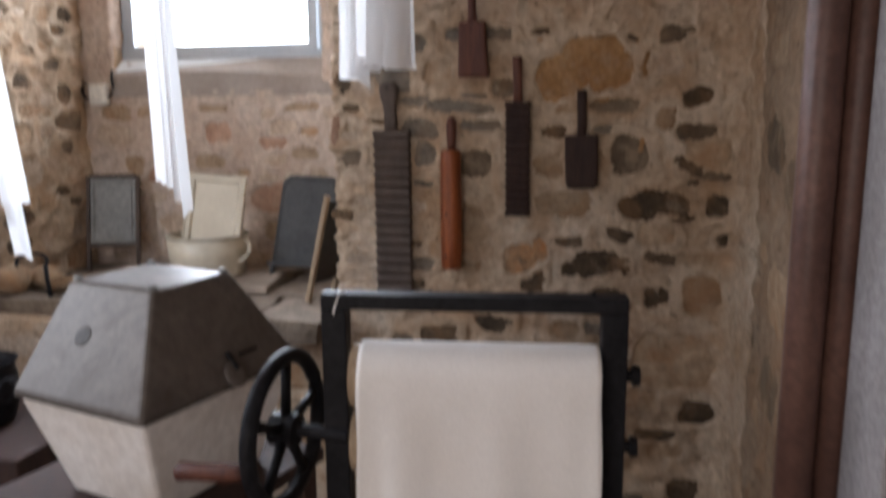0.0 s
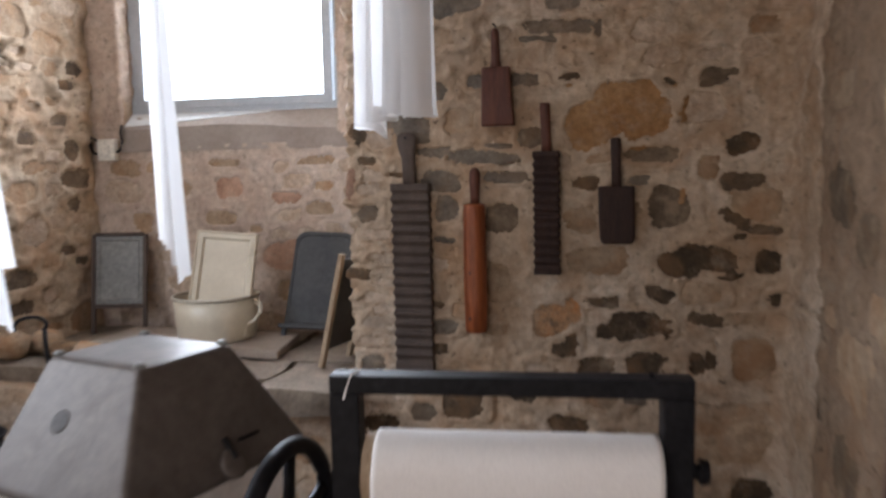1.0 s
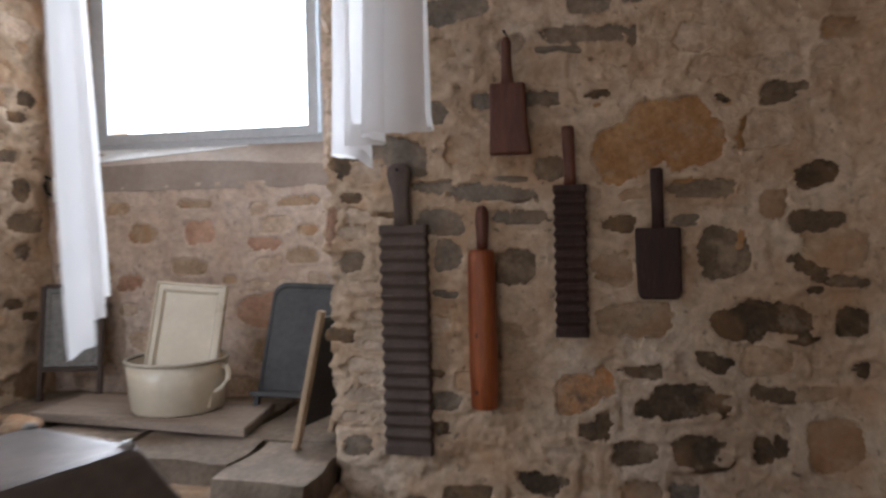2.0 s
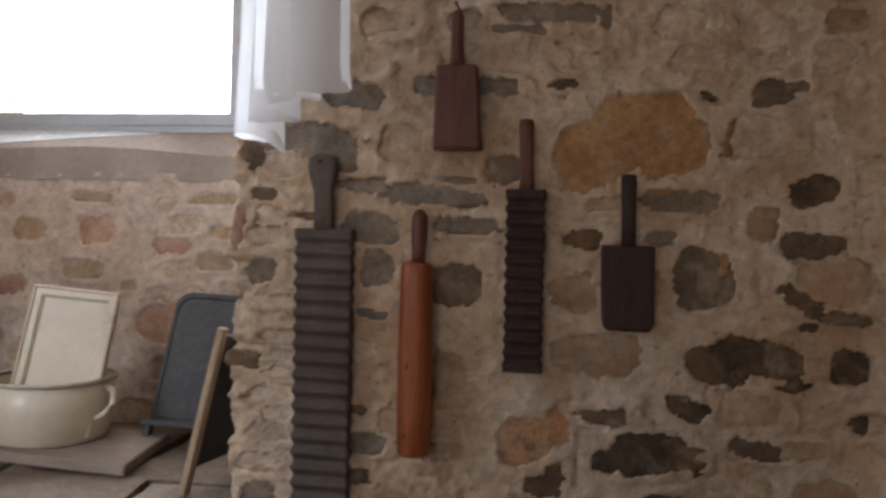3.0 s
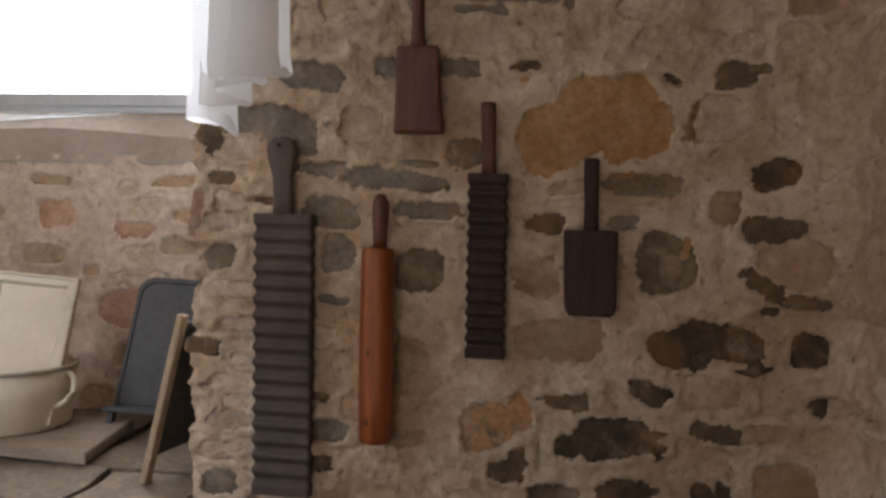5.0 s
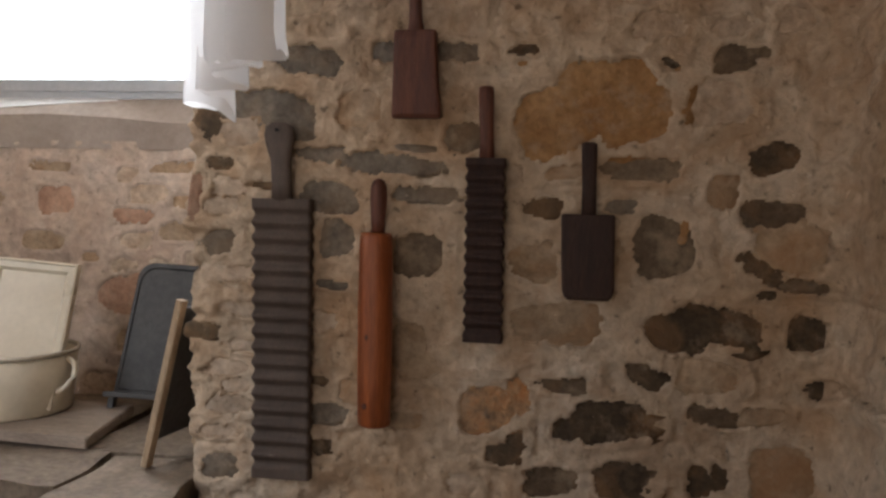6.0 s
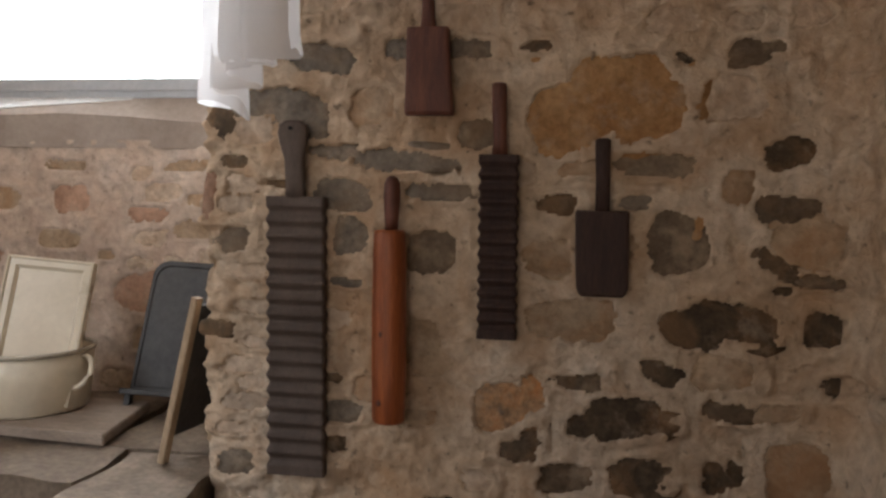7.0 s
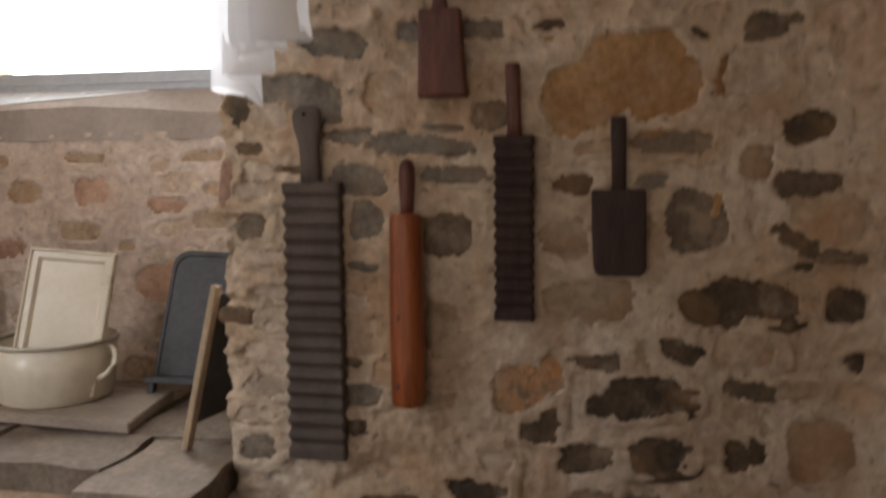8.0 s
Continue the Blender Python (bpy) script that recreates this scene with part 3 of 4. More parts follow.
def on_face(a0, a1, b0, b1, u, v):
    """A point and the outward normal on a slope between an upper and a lower edge."""
    p = a0.lerp(a1, u).lerp(b0.lerp(b1, u), v)
    n_ = (a1 - a0).cross(b0.lerp(b1, u) - a0.lerp(a1, u)).normalized()
    return p, (n_ if n_.z > 0 else -n_)


def disc(p, n_, r, h, material, name, label=""):
    u = n_.orthogonal().normalized()
    return part(name, loft([oval(p + n_ * k, u, n_.cross(u), rr, rr, 2, 20) for rr, k in ((r, -0.002), (r, h * 0.6), (r * 0.8, h), (r * 0.3, h * 0.8))]), material, washer, label, True)


# Thin dark disc laid on the cover in place of a soft stain.
disc(*on_face(top_l, top_f, low_l, low_f, 0.40, 0.45), 0.022, 0.0008, STAIN, "stain_disc", "dark round stain")
p, n_ = on_face(top_f, top_r, low_f, low_r, 0.55, 0.93)
disc(p, n_, 0.030, 0.008, ZINC, "escutcheon", "pale round fitting")
p, n_ = on_face(top_f, top_r, low_f, low_r, 0.62, 0.78)
part("latch", tube([p + n_ * 0.004, p + n_ * 0.010, p + n_ * 0.012 + (low_r - low_f).normalized() * 0.045], 0.004, 8), IRON, washer, "rusty latch")
part("hinge", tube([on_face(top_f, top_r, low_f, low_r, 0.54, 0.72)[0] + n_ * 0.004, on_face(top_f, top_r, low_f, low_r, 0.56, 0.9)[0] + n_ * 0.008], 0.006, 8), IRON, washer, "rusty hinge")
part("stand_top", box((-0.26, -0.26, 0.715), (0.26, 0.26, 0.749), 0.004, m), WOOD_DARK, washer)
for i in (-0.22, 0.22):
    for j in (-0.22, 0.22):
        part("leg", box((i - 0.025, j - 0.025, 0.0), (i + 0.025, j + 0.025, 0.714), 0.003, m), WOOD_DARK, washer)

# ---- mangle ----
MP = place((0.526, 1.568, 0), 0, 0, 6.6)
mangle = thing("mangle", (0.526, 1.568, 0), "black iron mangle with a hand wheel and a cloth-covered roller", "mangle")
part("top_bar", box((-0.2755, -0.022, 1.202), (0.2755, 0.022, 1.231), 0.003, MP), IRON, mangle)
for sx in (-0.2755, 0.2295):
    part("post", box((sx, -0.022, 0.0), (sx + 0.046, 0.022, 1.2015), 0.003, MP), IRON, mangle)
part("base_bar", box((-0.2295, -0.03, 0.10), (0.2295, 0.03, 0.16), 0.004, MP), IRON, mangle)
for sx in (-0.258, 0.258):
    part("foot", box((sx - 0.03, -0.22, 0.0), (sx + 0.03, 0.22, 0.05), 0.006, MP), IRON, mangle)
axis = MP.to_3x3() @ Vector((1, 0, 0))
side = MP.to_3x3() @ Vector((0, -1, 0))
Z = Vector((0, 0, 1))


def along(x, y, z):
    return MP @ Vector((x, y, z))


for z, y in ((1.076, -0.005), (0.95, -0.005)):
    part("roller", loft([oval(along(x, y, z), side, Z, r, r, 2, 28) for x, r in ((-0.229, 0.016), (-0.221, 0.016), (-0.2205, 0.058), (0.2205, 0.058), (0.221, 0.016), (0.229, 0.016))]), WOOD_PALE, mangle, smooth=False)
for z in (1.085, 0.95):
    part("knob", loft([oval(along(x, 0, z), side, Z, r, r, 2, 12) for x, r in ((0.276, 0.012), (0.287, 0.012), (0.2875, 0.02), (0.300, 0.018))]), IRON, mangle)
part("peg", tube([along(0.215, -0.005, 1.2312), along(0.214, -0.008, 1.238)], 0.004, 8), IRON, mangle)
part("string", tube([along(-0.252, -0.0235, 1.195), along(-0.248, -0.024, 1.21), along(-0.240, -0.023, 1.2325), along(-0.232, 0.0, 1.234)], 0.0016, 6), CLOTH, mangle, "white cotton string")
WC = along(-0.356, 0, 0.962)
spin = Matrix.Rotation(radians(-10.6), 3, "Z")
axis, side = spin @ axis, spin @ side
wheel = part("hand_wheel", tube([WC + side * 0.140 * math.cos(t) + Z * 0.140 * math.sin(t) for t in [2 * math.pi * i / 40 for i in range(40)]], 0.0155, 12, True), IRON, mangle, smooth=True)
part("hub", loft([oval(WC + axis * x, side, Z, r, r, 2, 20) for x, r in ((-0.03, 0.018), (-0.025, 0.032), (0.025, 0.032), (0.03, 0.014), (0.13, 0.014))]), IRON, wheel)
for i in range(5):
    t = 2 * math.pi * i / 5 + 0.4
    d = side * math.cos(t) + Z * math.sin(t)
    e = axis.cross(d)
    part("spoke", loft([oval(WC + d * r, e, axis, w, 0.008, 3, 10) for r, w in ((0.028, 0.014), (0.08, 0.010), (0.13, 0.013))]), IRON, wheel, smooth=True)
g0 = WC + side * 0.13 - Z * 0.030
part("grip", loft([oval(g0 - (axis + Z * 0.10) * x, side, Z, r, r, 2, 14) for x, r in ((0.012, 0.008), (0.02, 0.014), (0.05, 0.018), (0.10, 0.0155), (0.145, 0.018), (0.153, 0.010))]), WOOD_RED, wheel, "turned red-brown wooden grip", True)


def roller_cloth():
    """Linen laid over the upper roller and hanging down in front."""
    prof = [(0.064, 0.81), (0.063, 0.96), (0.062, 1.085)] + [(0.062 * math.cos(a), 1.076 + 0.062 * math.sin(a)) for a in [math.pi * i / 12 for i in range(1, 12)]] + [(-0.062, 1.076 - 0.035 * i) for i in range(0, 19)]
    xs = [-0.216 + 0.432 * i / 48 for i in range(49)]
    verts, faces = [], []
    for k, (y, z) in enumerate(prof):
        drop = max(0, 1.07 - z) if y < 0 else 0
        for x in xs:
            f = 0.022 * min(1, drop * 3) * noise.noise(Vector((x * 13, drop * 0.8, 2))) + 0.013 * min(1, drop * 4) * math.sin(x * 40 + 3 * noise.noise(Vector((x * 5, drop * 2, 5))))
            verts.append(along(x * (1 + 0.02 * drop) + 0.012 + 0.004 * noise.noise(Vector((z * 9, x, 1))), y - 0.004 - 0.024 * min(1, drop * 3) - f, z))
    n = len(xs)
    for k in range(len(prof) - 1):
        for i in range(n - 1):
            a_ = k * n + i
            faces.append((a_, a_ + 1, a_ + n + 1, a_ + n))
    ob = tagged(link("roller_cloth", verts, faces, CLOTH), "off-white linen cloth hanging over the mangle roller", "cloth")
    sol = ob.modifiers.new("thickness", "SOLIDIFY")
    sol.thickness = 0.002
    return ob


roller_cloth()

# ---- hanging laundry ----
LINE = Vector((-0.588, 0.809, 0)).normalized()


def hanging_cloth(start, length, top, low, waves, depth, label, slant=0.0, cols=90, seed=0.0, hem=0.0):
    """A cloth pegged to the line: low(s) gives its lower edge along it."""
    across = Vector((LINE.y, -LINE.x, 0))
    verts, faces, rows = [], [], 60
    for i in range(cols + 1):
        s_ = i / cols
        z0 = low(s_) + 0.006 * noise.noise(Vector((s_ * 30, seed, 0)))
        for j in range(rows + 1):
            v = j / rows
            z = top + (z0 - top) * v
            w = depth * (0.06 + 0.94 * v) * (math.sin(2 * math.pi * waves * s_ + 2.2 * noise.noise(Vector((s_ * 3, v * 0.7, seed)))) + 0.6 * noise.noise(Vector((s_ * waves * 2.3, v * 0.8, seed + 4))))
            w += hem * max(0, 1 - (z - z0) / 0.012)
            p = Vector(start) + LINE * (length * s_ + 0.015 * v * noise.noise(Vector((s_ * 4, v * 2, seed + 8)))) + across * (w - slant * (z - 1.3))
            verts.append((p.x, p.y, z))
    for i in range(cols):
        for j in range(rows):
            a_ = i * (rows + 1) + j
            faces.append((a_, a_ + 1, a_ + rows + 2, a_ + rows + 1))
    return tagged(link("hanging_cloth", verts, faces, VOILE), label, "laundry", group="washing hung up to dry")


def bump_at(s_, at, width):
    return math.exp(-((s_ - at) / width) ** 2)


hanging_cloth((0.318, 1.96, 0), 0.36, 2.80, lambda s_: 1.656 + 0.05 * s_ ** 2, 2.6, 0.026, "white cotton cloth folded over the line with a straight hem", seed=1.0, cols=70, hem=0.003)
hanging_cloth((0.185, 2.215, 0), 0.385, 2.80, lambda s_: 1.705 - 0.040 * bump_at(s_, 0.68, 0.05) - 0.03 * min(1, s_ * 2.2) - 0.012 * bump_at(s_, 0.88, 0.12) + 0.012 * max(0, s_ - 0.93) / 0.07, 3.4, 0.034, "white cotton cloth in soft folds with a drooping corner", seed=5.0, cols=120)
hanging_cloth((-0.153, 1.792, 0), 0.98, 2.80, lambda s_: 1.326 + 0.05 * min(1, s_ * 3) - 0.03 * s_, 4.0, 0.018, "long white cotton strip with a frayed pointed end", slant=0.03, seed=2.0, cols=120)
hanging_cloth((-0.585, 1.743, 0), 0.32, 2.80, lambda s_: 1.22 + 0.12 * (1 if s_ > 0.35 else 0), 2.0, 0.032, "white cotton cloth with a torn lower edge", slant=0.08, seed=3.0)
for x, y, lean_ in ((0.318, 1.96, 0.0), (-0.153, 1.792, 0.03), (-0.568, 1.743, 0.08)):
    p = Vector((x, y, 2.8)) - Vector((LINE.y, -LINE.x, 0)) * lean_ * 1.5
    tagged(part("clothes_line", tube([p - LINE * ((1.14 - p.x) / -LINE.x), p + LINE * min((3.44 - p.y) / LINE.y, (p.x + 1.65) / -LINE.x)], 0.004, 6), CLOTH), "thin cord carrying white laundry", "clothes line", kind="structure")

# ---- pipes and casing by the doorway ----
for x, y, r in ((1.086, 1.577, 0.031), (1.146, 1.592, 0.028)):
    tagged(part("pipe", tube([(x, y, 0.0), (x, y, 1.5), (x, y, 2.995)], r, 20), RUST, smooth=True), "upright red-brown painted pipe", "pipe", group="pipes by the doorway")
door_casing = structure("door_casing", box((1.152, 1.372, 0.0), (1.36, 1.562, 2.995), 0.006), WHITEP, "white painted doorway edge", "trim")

# ---- switch ----
switch = thing("switch_box", (-1.555, 3.44, 1.62), "ivory plastic switch box on the stone wall", "switch")
part("body", box((-1.600, 3.418, 1.618), (-1.512, 3.452, 1.714), 0.006), SWITCH, switch)
part("rocker", box((-1.578, 3.411, 1.645), (-1.536, 3.4175, 1.688), 0.002), SWITCH, switch)
part("cable", tube([(-1.480, 3.436, 1.775), (-1.484, 3.430, 1.74), (-1.476, 3.428, 1.70), (-1.492, 3.432, 1.665), (-1.512, 3.436, 1.655)], 0.006, 8), IRON, switch, "black cable", True)
part("cable", tube([(-1.601, 3.434, 1.705), (-1.635, 3.428, 1.722), (-1.640, 3.428, 1.69), (-1.630, 3.430, 1.655), (-1.601, 3.434, 1.645)], 0.006, 8), IRON, switch, "black cable", True)

# ---- tools on the wall ----
WY = 2.742


def handle(rows, parent, material, name="handle", power=2.6, label=""):
    """A shaped grip: rows of height, middle, half width and half depth."""
    return part(name, loft([oval((x, WY - 0.016, z), (1, 0, 0), (0, 1, 0), a, b, power, 18) for z, x, a, b in rows]), material, parent, label, True)


def ribbed_board(x0, x1, z0, z1, ribs, thick, amp, shift, material, parent, name="board"):
    """A board with rounded ribs across its face and scalloped edges; shift leans its foot sideways."""
    n = ribs * 8
    rows = []
    for i in range(n + 1):
        f = i / n
        z = z1 + (z0 - z1) * f
        c = 0.5 - 0.5 * math.cos(2 * math.pi * ribs * f)
        if f < 0.03 or f > 0.97:
            c = 0.9
        d = shift * f
        e = amp * 0.45 * (1 - c)
        y = WY - thick - amp * (c - 1)
        rows.append([Vector((x0 + d + e, WY, z)), Vector((x0 + d + e, y + 0.003, z)), Vector((x0 + d + e + 0.004, y, z)), Vector((x1 + d - e - 0.004, y, z)), Vector((x1 + d - e, y + 0.003, z)), Vector((x1 + d - e, WY, z))])
    return part(name, loft(rows), material, parent, smooth=False)


long_mangle = thing("mangle_board", (0.065, WY, 0.92), "long weathered ribbed mangle board with a waisted handle", "mangle board", group="laundry tools on the wall")
ribbed_board(-0.015, 0.112, 0.917, 1.508, 18, 0.028, 0.009, 0.005, WOOD_GREY, long_mangle)
handle([(1.505, 0.048, 0.022, 0.012), (1.54, 0.047, 0.021, 0.012), (1.585, 0.0445, 0.021, 0.012), (1.618, 0.042, 0.029, 0.012), (1.640, 0.0415, 0.033, 0.012), (1.656, 0.041, 0.029, 0.011), (1.665, 0.041, 0.016, 0.008)], long_mangle, WOOD_GREY, power=3)

pin = thing("rolling_pin", (0.268, WY, 1.05), "orange-brown varnished wooden roller with a turned handle", "rolling pin", group="laundry tools on the wall")
part("barrel", loft([oval((0.254 + (1.443 - z) * 0.008, WY - 0.034, z), (1, 0, 0), (0, 1, 0), r, r, 2, 28) for z, r in ((1.047, 0.020), (1.050, 0.031), (1.056, 0.034), (1.15, 0.0355), (1.28, 0.0355), (1.40, 0.034), (1.436, 0.0325), (1.443, 0.030), (1.4445, 0.02))]), WOOD_PIN, pin, smooth=True)
for dx, z in ((-0.010, 1.235), (-0.014, 1.095)):
    part("knot", loft([oval((0.257 + dx, WY - 0.034 - k, z), (1, 0, 0), (0, 0, 1), r, r * 1.2, 2, 10) for r, k in ((0.0055, 0.030), (0.0055, 0.0342), (0.002, 0.0346))]), WOOD_RED, pin)
part("handle", loft([oval((0.2575, WY - 0.034, z), (1, 0, 0), (0, 1, 0), r, r, 2, 18) for z, r in ((1.444, 0.0135), (1.47, 0.0145), (1.51, 0.0172), (1.537, 0.016), (1.549, 0.011), (1.553, 0.004))]), WOOD_RED, pin, smooth=True)

short_mangle = thing("short_mangle_board", (0.48, WY, 1.24), "short dark ribbed mangle board with a round handle", "mangle board", group="laundry tools on the wall")
ribbed_board(0.431, 0.511, 1.229, 1.598, 14, 0.034, 0.009, 0.003, WOOD_DARK, short_mangle)
handle([(1.592, 0.472, 0.016, 0.013), (1.63, 0.472, 0.0135, 0.012), (1.68, 0.4695, 0.0145, 0.012), (1.725, 0.468, 0.0155, 0.012), (1.738, 0.468, 0.0145, 0.011), (1.740, 0.468, 0.010, 0.008)], short_mangle, WOOD_RED)


def paddle(name, rows, grip, material, label, y=0.016, power=7):
    """A flat beetle for laundry: rows of height, middle, half width; grip of the same."""
    ob = thing(name, (rows[0][1], WY, rows[-1][0]), label, "paddle", group="laundry tools on the wall")
    part("blade", loft([oval((x, WY - y, z), (1, 0, 0), (0, 1, 0), a, d, power, 28) for z, x, a, d in rows]), material, ob, smooth=False)
    handle(grip, ob, material)
    return ob


paddle("square_paddle", [(1.491, 0.675, 0.049, 0.012), (1.488, 0.675, 0.052, 0.0155), (1.40, 0.677, 0.0515, 0.016), (1.340, 0.679, 0.0505, 0.016), (1.328, 0.679, 0.046, 0.015), (1.322, 0.679, 0.040, 0.010)], [(1.487, 0.676, 0.0145, 0.011), (1.55, 0.675, 0.0140, 0.011), (1.60, 0.6735, 0.0150, 0.011), (1.629, 0.673, 0.0150, 0.011), (1.632, 0.673, 0.010, 0.008)], WOOD_DARK, "dark square wooden washing paddle hung on the wall")
paddle("red_paddle", [(1.838, 0.323, 0.030, 0.010), (1.850, 0.323, 0.0405, 0.012), (1.846, 0.323, 0.0430, 0.0145), (1.835, 0.323, 0.0430, 0.016), (1.76, 0.325, 0.0455, 0.016), (1.683, 0.328, 0.0500, 0.016), (1.676, 0.328, 0.0485, 0.012)], [(1.843, 0.323, 0.018, 0.012), (1.87, 0.3225, 0.0135, 0.011), (1.91, 0.3215, 0.0125, 0.011), (1.95, 0.321, 0.0125, 0.011), (1.962, 0.321, 0.008, 0.008)], WOOD_RED, "red-brown wooden washing paddle with a round handle hung by a nail")
for x, z in ((0.320, 1.972), (0.042, 1.648)):
    tagged(part("nail", loft([oval((x, y, z), (1, 0, 0), (0, 0, 1), r, r, 2, 8) for y, r in ((2.76, 0.002), (WY - 0.036, 0.002), (WY - 0.0365, 0.004), (WY - 0.038, 0.004))]), IRON), "small rusty nail in the mortar", "nail", group="nails in the wall")

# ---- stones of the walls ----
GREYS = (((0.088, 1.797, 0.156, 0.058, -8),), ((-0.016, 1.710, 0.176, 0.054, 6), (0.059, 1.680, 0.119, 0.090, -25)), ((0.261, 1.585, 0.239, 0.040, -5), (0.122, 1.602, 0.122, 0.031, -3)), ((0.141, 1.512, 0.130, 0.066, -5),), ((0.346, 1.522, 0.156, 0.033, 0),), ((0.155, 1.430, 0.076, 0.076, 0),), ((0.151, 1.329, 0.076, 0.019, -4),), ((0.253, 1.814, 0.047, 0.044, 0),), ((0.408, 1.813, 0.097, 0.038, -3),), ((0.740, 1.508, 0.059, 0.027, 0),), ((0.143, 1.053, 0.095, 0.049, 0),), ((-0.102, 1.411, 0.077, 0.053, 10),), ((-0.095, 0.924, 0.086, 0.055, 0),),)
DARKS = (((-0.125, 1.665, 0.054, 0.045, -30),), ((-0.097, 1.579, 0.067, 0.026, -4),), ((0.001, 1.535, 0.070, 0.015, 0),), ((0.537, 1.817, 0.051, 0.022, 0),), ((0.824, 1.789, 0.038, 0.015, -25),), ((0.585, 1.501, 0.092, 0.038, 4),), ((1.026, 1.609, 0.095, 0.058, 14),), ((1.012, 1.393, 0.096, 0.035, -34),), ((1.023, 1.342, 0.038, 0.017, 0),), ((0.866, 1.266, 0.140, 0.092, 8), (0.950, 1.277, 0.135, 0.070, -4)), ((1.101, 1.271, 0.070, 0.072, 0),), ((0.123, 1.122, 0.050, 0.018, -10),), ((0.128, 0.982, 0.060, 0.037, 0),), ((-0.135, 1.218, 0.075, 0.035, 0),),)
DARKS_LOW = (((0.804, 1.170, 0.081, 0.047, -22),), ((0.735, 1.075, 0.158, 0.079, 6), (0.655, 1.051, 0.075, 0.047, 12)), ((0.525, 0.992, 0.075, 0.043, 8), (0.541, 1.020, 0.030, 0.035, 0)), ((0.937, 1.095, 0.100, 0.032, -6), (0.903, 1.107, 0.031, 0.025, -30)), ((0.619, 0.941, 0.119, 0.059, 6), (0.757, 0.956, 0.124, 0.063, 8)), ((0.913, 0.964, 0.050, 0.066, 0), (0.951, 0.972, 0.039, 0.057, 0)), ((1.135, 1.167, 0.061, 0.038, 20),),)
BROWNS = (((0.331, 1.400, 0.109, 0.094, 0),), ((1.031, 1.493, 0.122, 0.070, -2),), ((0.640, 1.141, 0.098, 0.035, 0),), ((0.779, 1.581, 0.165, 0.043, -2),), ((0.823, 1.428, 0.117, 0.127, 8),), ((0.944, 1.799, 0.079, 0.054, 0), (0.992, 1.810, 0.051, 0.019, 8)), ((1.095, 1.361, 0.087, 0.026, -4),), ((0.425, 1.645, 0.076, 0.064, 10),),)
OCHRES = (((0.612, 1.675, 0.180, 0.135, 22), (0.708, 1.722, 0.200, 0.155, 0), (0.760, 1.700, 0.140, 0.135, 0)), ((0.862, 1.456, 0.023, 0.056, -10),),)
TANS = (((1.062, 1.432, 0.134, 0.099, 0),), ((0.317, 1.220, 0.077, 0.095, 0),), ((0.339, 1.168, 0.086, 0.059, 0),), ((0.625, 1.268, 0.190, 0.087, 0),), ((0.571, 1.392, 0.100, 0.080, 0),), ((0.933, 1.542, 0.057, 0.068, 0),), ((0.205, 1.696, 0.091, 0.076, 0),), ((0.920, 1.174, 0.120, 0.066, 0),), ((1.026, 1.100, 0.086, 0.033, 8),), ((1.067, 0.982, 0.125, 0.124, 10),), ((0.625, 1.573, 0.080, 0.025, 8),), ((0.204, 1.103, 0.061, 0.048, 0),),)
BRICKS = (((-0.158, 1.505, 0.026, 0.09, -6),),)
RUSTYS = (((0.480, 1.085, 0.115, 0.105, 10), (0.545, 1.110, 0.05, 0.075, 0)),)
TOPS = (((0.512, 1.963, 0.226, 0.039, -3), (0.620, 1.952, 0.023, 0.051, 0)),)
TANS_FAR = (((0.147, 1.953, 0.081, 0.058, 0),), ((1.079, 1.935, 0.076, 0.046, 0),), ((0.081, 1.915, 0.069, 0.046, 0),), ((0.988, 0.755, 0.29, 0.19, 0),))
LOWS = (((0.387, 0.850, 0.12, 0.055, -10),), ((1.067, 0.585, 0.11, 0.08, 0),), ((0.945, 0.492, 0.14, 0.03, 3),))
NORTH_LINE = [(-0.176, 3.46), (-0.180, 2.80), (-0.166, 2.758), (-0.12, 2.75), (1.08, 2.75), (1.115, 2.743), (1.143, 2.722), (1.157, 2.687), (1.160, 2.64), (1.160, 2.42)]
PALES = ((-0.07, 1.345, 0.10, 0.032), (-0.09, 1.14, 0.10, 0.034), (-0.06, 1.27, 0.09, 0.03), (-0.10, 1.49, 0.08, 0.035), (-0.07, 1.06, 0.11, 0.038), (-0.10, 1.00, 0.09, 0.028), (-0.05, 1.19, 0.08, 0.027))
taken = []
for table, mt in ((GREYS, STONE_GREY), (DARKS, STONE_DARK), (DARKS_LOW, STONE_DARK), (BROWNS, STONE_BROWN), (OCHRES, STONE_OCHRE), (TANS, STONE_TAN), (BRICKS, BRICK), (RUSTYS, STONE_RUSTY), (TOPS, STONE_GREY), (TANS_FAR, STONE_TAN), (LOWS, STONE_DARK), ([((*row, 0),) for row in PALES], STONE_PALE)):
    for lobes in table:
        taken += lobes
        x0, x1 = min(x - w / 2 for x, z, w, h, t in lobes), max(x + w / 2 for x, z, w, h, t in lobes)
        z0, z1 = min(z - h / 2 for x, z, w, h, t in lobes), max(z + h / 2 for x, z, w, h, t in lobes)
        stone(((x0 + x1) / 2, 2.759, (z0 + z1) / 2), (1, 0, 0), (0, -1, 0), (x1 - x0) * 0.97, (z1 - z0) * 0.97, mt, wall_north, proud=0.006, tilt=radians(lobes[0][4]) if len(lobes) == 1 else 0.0)


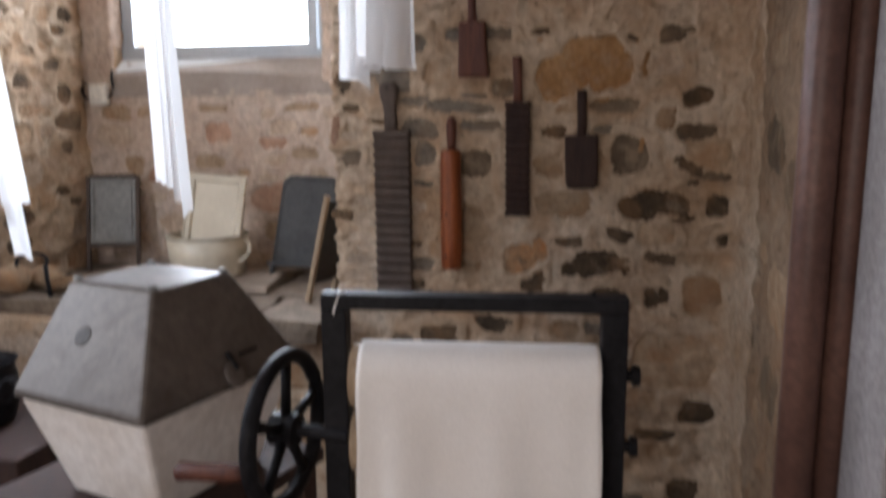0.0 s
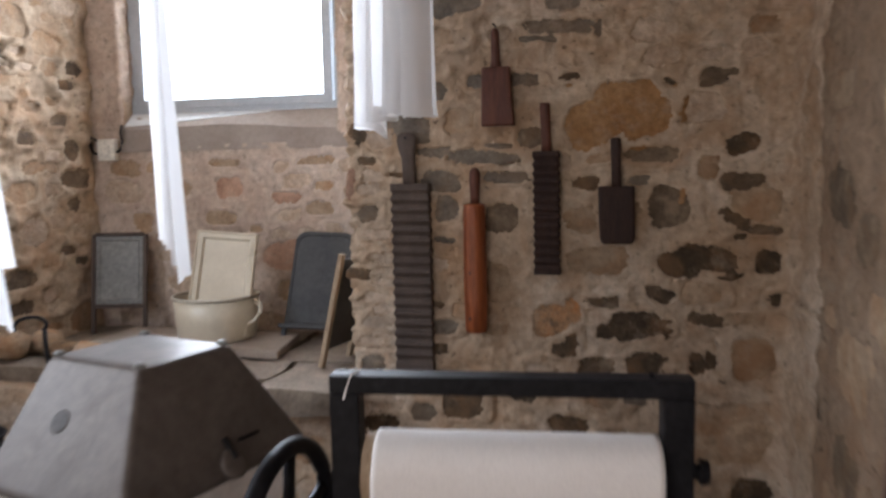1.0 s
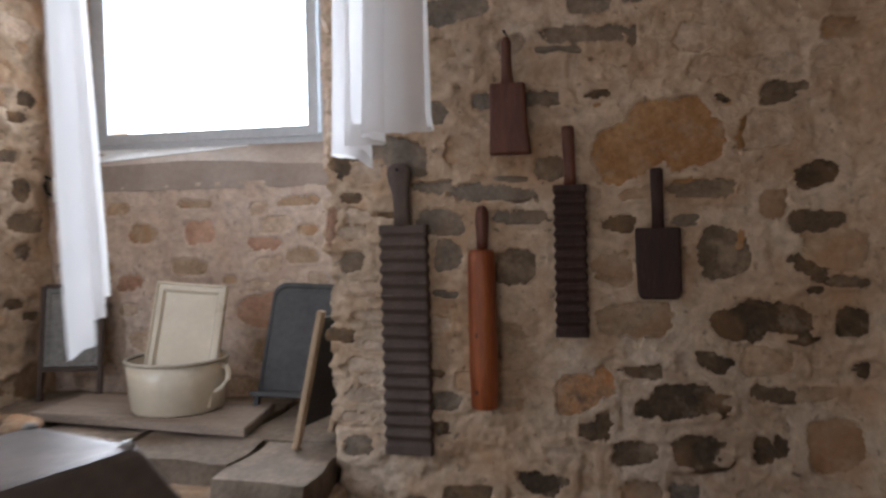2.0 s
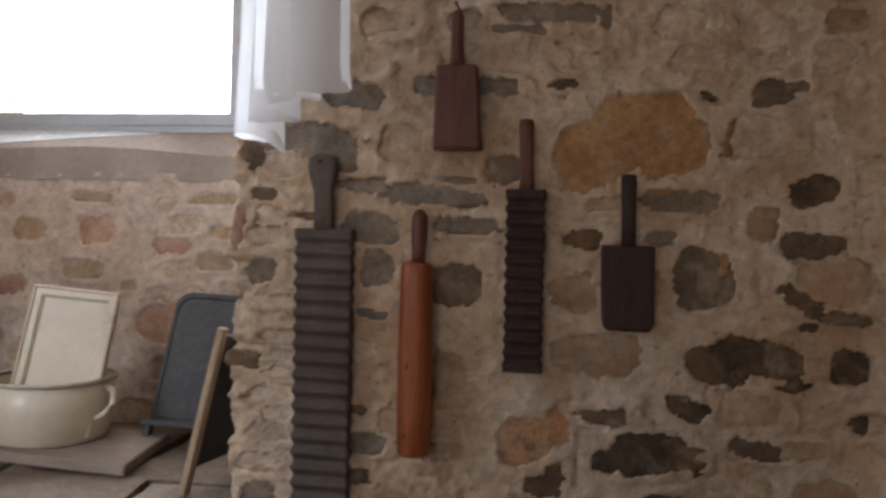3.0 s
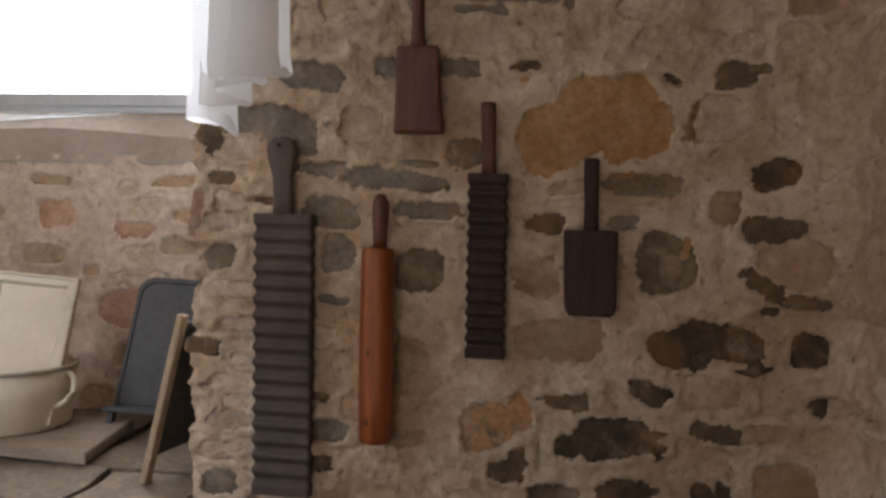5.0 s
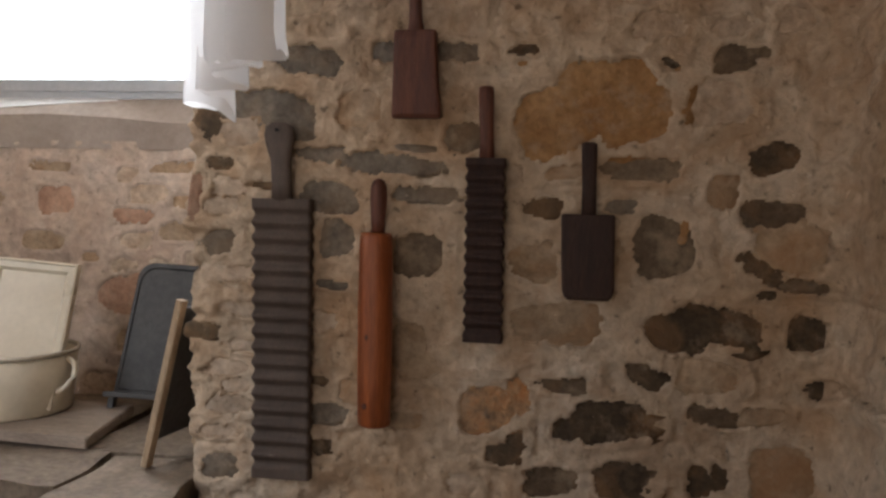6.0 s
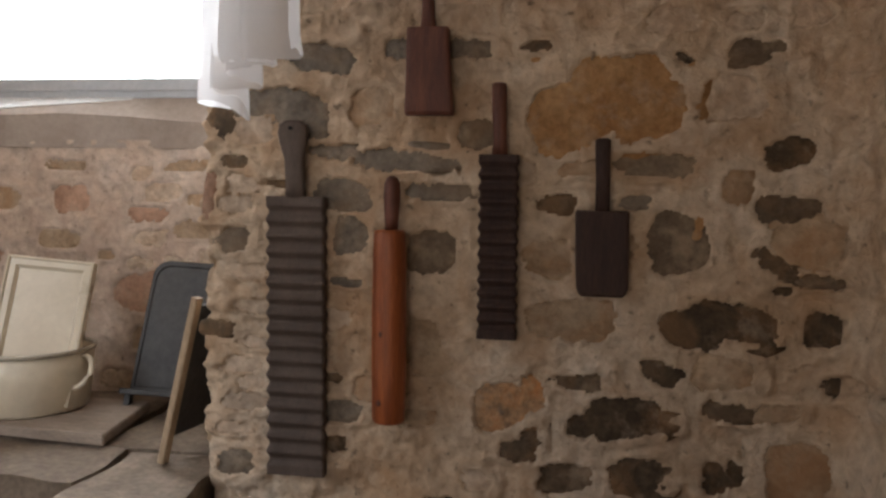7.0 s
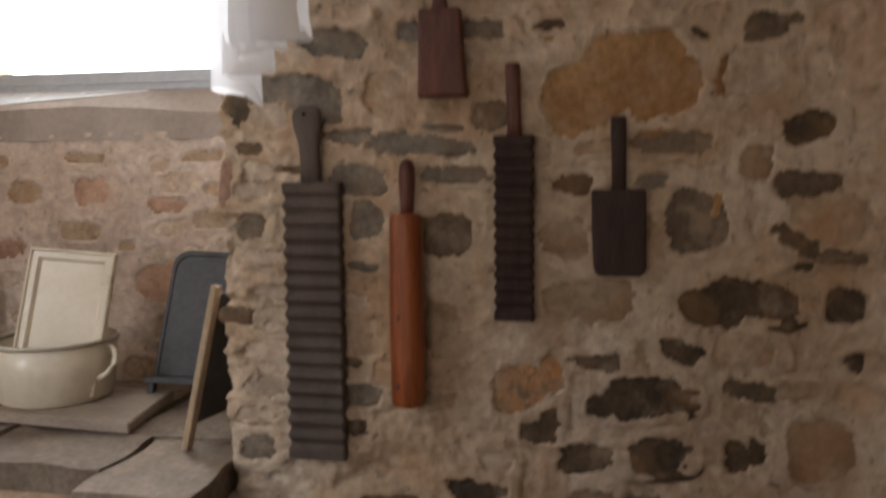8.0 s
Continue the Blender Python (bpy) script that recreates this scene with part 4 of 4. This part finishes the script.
def scatter(count, u0, u1, z0, z1, to_world, right, out, parent, mats, small, large, used, gap=0.012):
    """Stones laid at random, keeping clear of one another."""
    made = 0
    for _ in range(count * 30):
        if made >= count:
            break
        w = random.uniform(small, large)
        h = w * random.uniform(0.35, 0.8)
        u, z = random.uniform(u0 + w / 2, u1 - w / 2), random.uniform(z0 + h / 2, z1 - h / 2)
        if any(abs(u - a_) < (w + c_) / 2 + gap and abs(z - b_) < (h + d_) / 2 + gap for a_, b_, c_, d_, *_ in used):
            continue
        used.append((u, z, w, h))
        stone(to_world(u, z), right, out, w, h, random.choice(mats), parent, proud=random.uniform(0.003, 0.006))
        made += 1


scatter(30, -0.15, 1.12, 1.98, 2.9, lambda u, z: (u, 2.758, z), (1, 0, 0), (0, -1, 0), wall_north, (STONE_GREY, STONE_TAN, STONE_DARK, STONE_TAN), 0.06, 0.2, taken)
scatter(30, -0.15, 1.12, 0.1, 0.92, lambda u, z: (u, 2.758, z), (1, 0, 0), (0, -1, 0), wall_north, (STONE_GREY, STONE_TAN, STONE_DARK, STONE_TAN), 0.06, 0.2, taken)
scatter(8, -0.15, 0.0, 0.9, 1.75, lambda u, z: (u, 2.756, z), (1, 0, 0), (0, -1, 0), wall_north, (STONE_PALE, STONE_PALE, STONE_TAN), 0.05, 0.11, taken, 0.004)
scatter(14, -0.02, 1.10, 0.9, 1.98, lambda u, z: (u, 2.759, z), (1, 0, 0), (0, -1, 0), wall_north, (STONE_PALE, STONE_PALE, STONE_TAN), 0.05, 0.15, taken, 0.012)
coat("mortar_coat", NORTH_LINE, 0.75, 2.1, 0.0052, 0.013, MORTAR, wall_north, beds=taken, ragged=0.03)
coat("mortar_coat", NORTH_LINE, 0.0, 0.75, 0.014, 0.014, MORTAR, wall_north, beds=taken)
coat("mortar_coat", NORTH_LINE, 2.1, 2.995, 0.014, 0.014, MORTAR, wall_north, beds=taken)
NREDS = ((-0.978, 1.489, 0.12, 0.085), (-0.714, 1.445, 0.15, 0.04), (-1.285, 1.30, 0.12, 0.06))
NGREYS = ((-1.00, 1.60, 0.16, 0.028), (-0.57, 1.60, 0.16, 0.03), (-1.22, 1.49, 0.13, 0.07))
NTANS = ((-0.56, 1.40, 0.13, 0.05), (-0.72, 1.04, 0.10, 0.08), (-1.02, 1.36, 0.15, 0.06), (-0.86, 1.31, 0.07, 0.03))
used = []
for table, mt in ((NREDS, BRICK), (((-0.74, 1.19, 0.17, 0.13),), BRICK), (NGREYS, STONE_TAN), (NTANS, STONE_TAN)):
    for x, z, w, h in table:
        used.append((x, z, w, h))
        stone((x, 3.460, z), (1, 0, 0), (0, -1, 0), w, h, mt, wall_window, proud=0.004)
scatter(34, -1.62, -0.18, 0.87, 1.62, lambda u, z: (u, 3.460, z), (1, 0, 0), (0, -1, 0), wall_window, (STONE_PALE, STONE_PALE, STONE_PALE, STONE_TAN), 0.07, 0.22, used, 0.008)
coat("mortar_coat", [(-1.66, 3.452), (-0.15, 3.452)], 0.6, 1.68, 0.011, 0.013, MORTAR_PINK, wall_window, 8.0, beds=used)
coat("mortar_coat", [(-1.66, 3.452), (WX0, 3.452), (WX0 + 0.012, 3.53)], 1.66, 2.995, 0.018, 0.010, MORTAR_PINK, wall_window, 8.0)
coat("mortar_coat", [(WX1, 3.53), (WX1 + 0.004, 3.452), (-0.14, 3.452)], 1.66, 2.995, 0.018, 0.010, MORTAR_PINK, wall_window, 8.0)
coat("mortar_coat", [(WX0, 3.452), (WX1, 3.452)], WZ1, 2.995, 0.018, 0.010, MORTAR_PINK, wall_window, 8.0)
WESTS = ((3.21, 2.10, 0.17, 0.09), (3.02, 2.16, 0.16, 0.14), (3.30, 1.94, 0.12, 0.045), (3.0, 1.93, 0.16, 0.05), (3.36, 2.02, 0.10, 0.06), (2.9, 1.75, 0.14, 0.05), (3.31, 1.66, 0.10, 0.10))
used = []
for y, z, w, h in WESTS:
    used.append((y, z, w, h))
    stone((-1.656, y, z), (0, 1, 0), (1, 0, 0), w, h, STONE_DARK if w < 0.13 else STONE_TAN, wall_west, proud=0.004)
scatter(120, 2.3, 3.43, 0.85, 2.9, lambda u, z: (-1.656, u, z), (0, 1, 0), (1, 0, 0), wall_west, (STONE_PALE, STONE_TAN, STONE_BROWN, STONE_PALE, STONE_TAN, STONE_TAN), 0.06, 0.18, used, 0.008)
coat("mortar_coat", [(-1.648, 2.2), (-1.648, 3.455)], 0.0, 2.995, 0.012, 0.024, MORTAR_WEST, wall_west, 12.0, beds=used, key=1)
used = []
scatter(40, 1.7, 2.36, 0.2, 2.9, lambda u, z: (1.164, u, z), (0, -1, 0), (-1, 0, 0), wall_east, (STONE_TAN, STONE_BROWN, STONE_TAN), 0.06, 0.22, used)
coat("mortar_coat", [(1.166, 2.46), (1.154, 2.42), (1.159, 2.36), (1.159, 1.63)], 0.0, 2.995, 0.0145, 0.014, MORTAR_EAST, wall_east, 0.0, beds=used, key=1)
used = []
scatter(26, -1.64, -0.16, 0.15, 0.80, lambda u, z: (u, 2.645, z), (1, 0, 0), (0, -1, 0), bench, (STONE_TAN, STONE_PALE, STONE_GREY), 0.10, 0.28, used, 0.008)
coat("mortar_coat", [(-1.66, 2.640), (-0.13, 2.640)], 0.0, 0.803, 0.02, 0.014, MORTAR, bench, 2.0, beds=used)
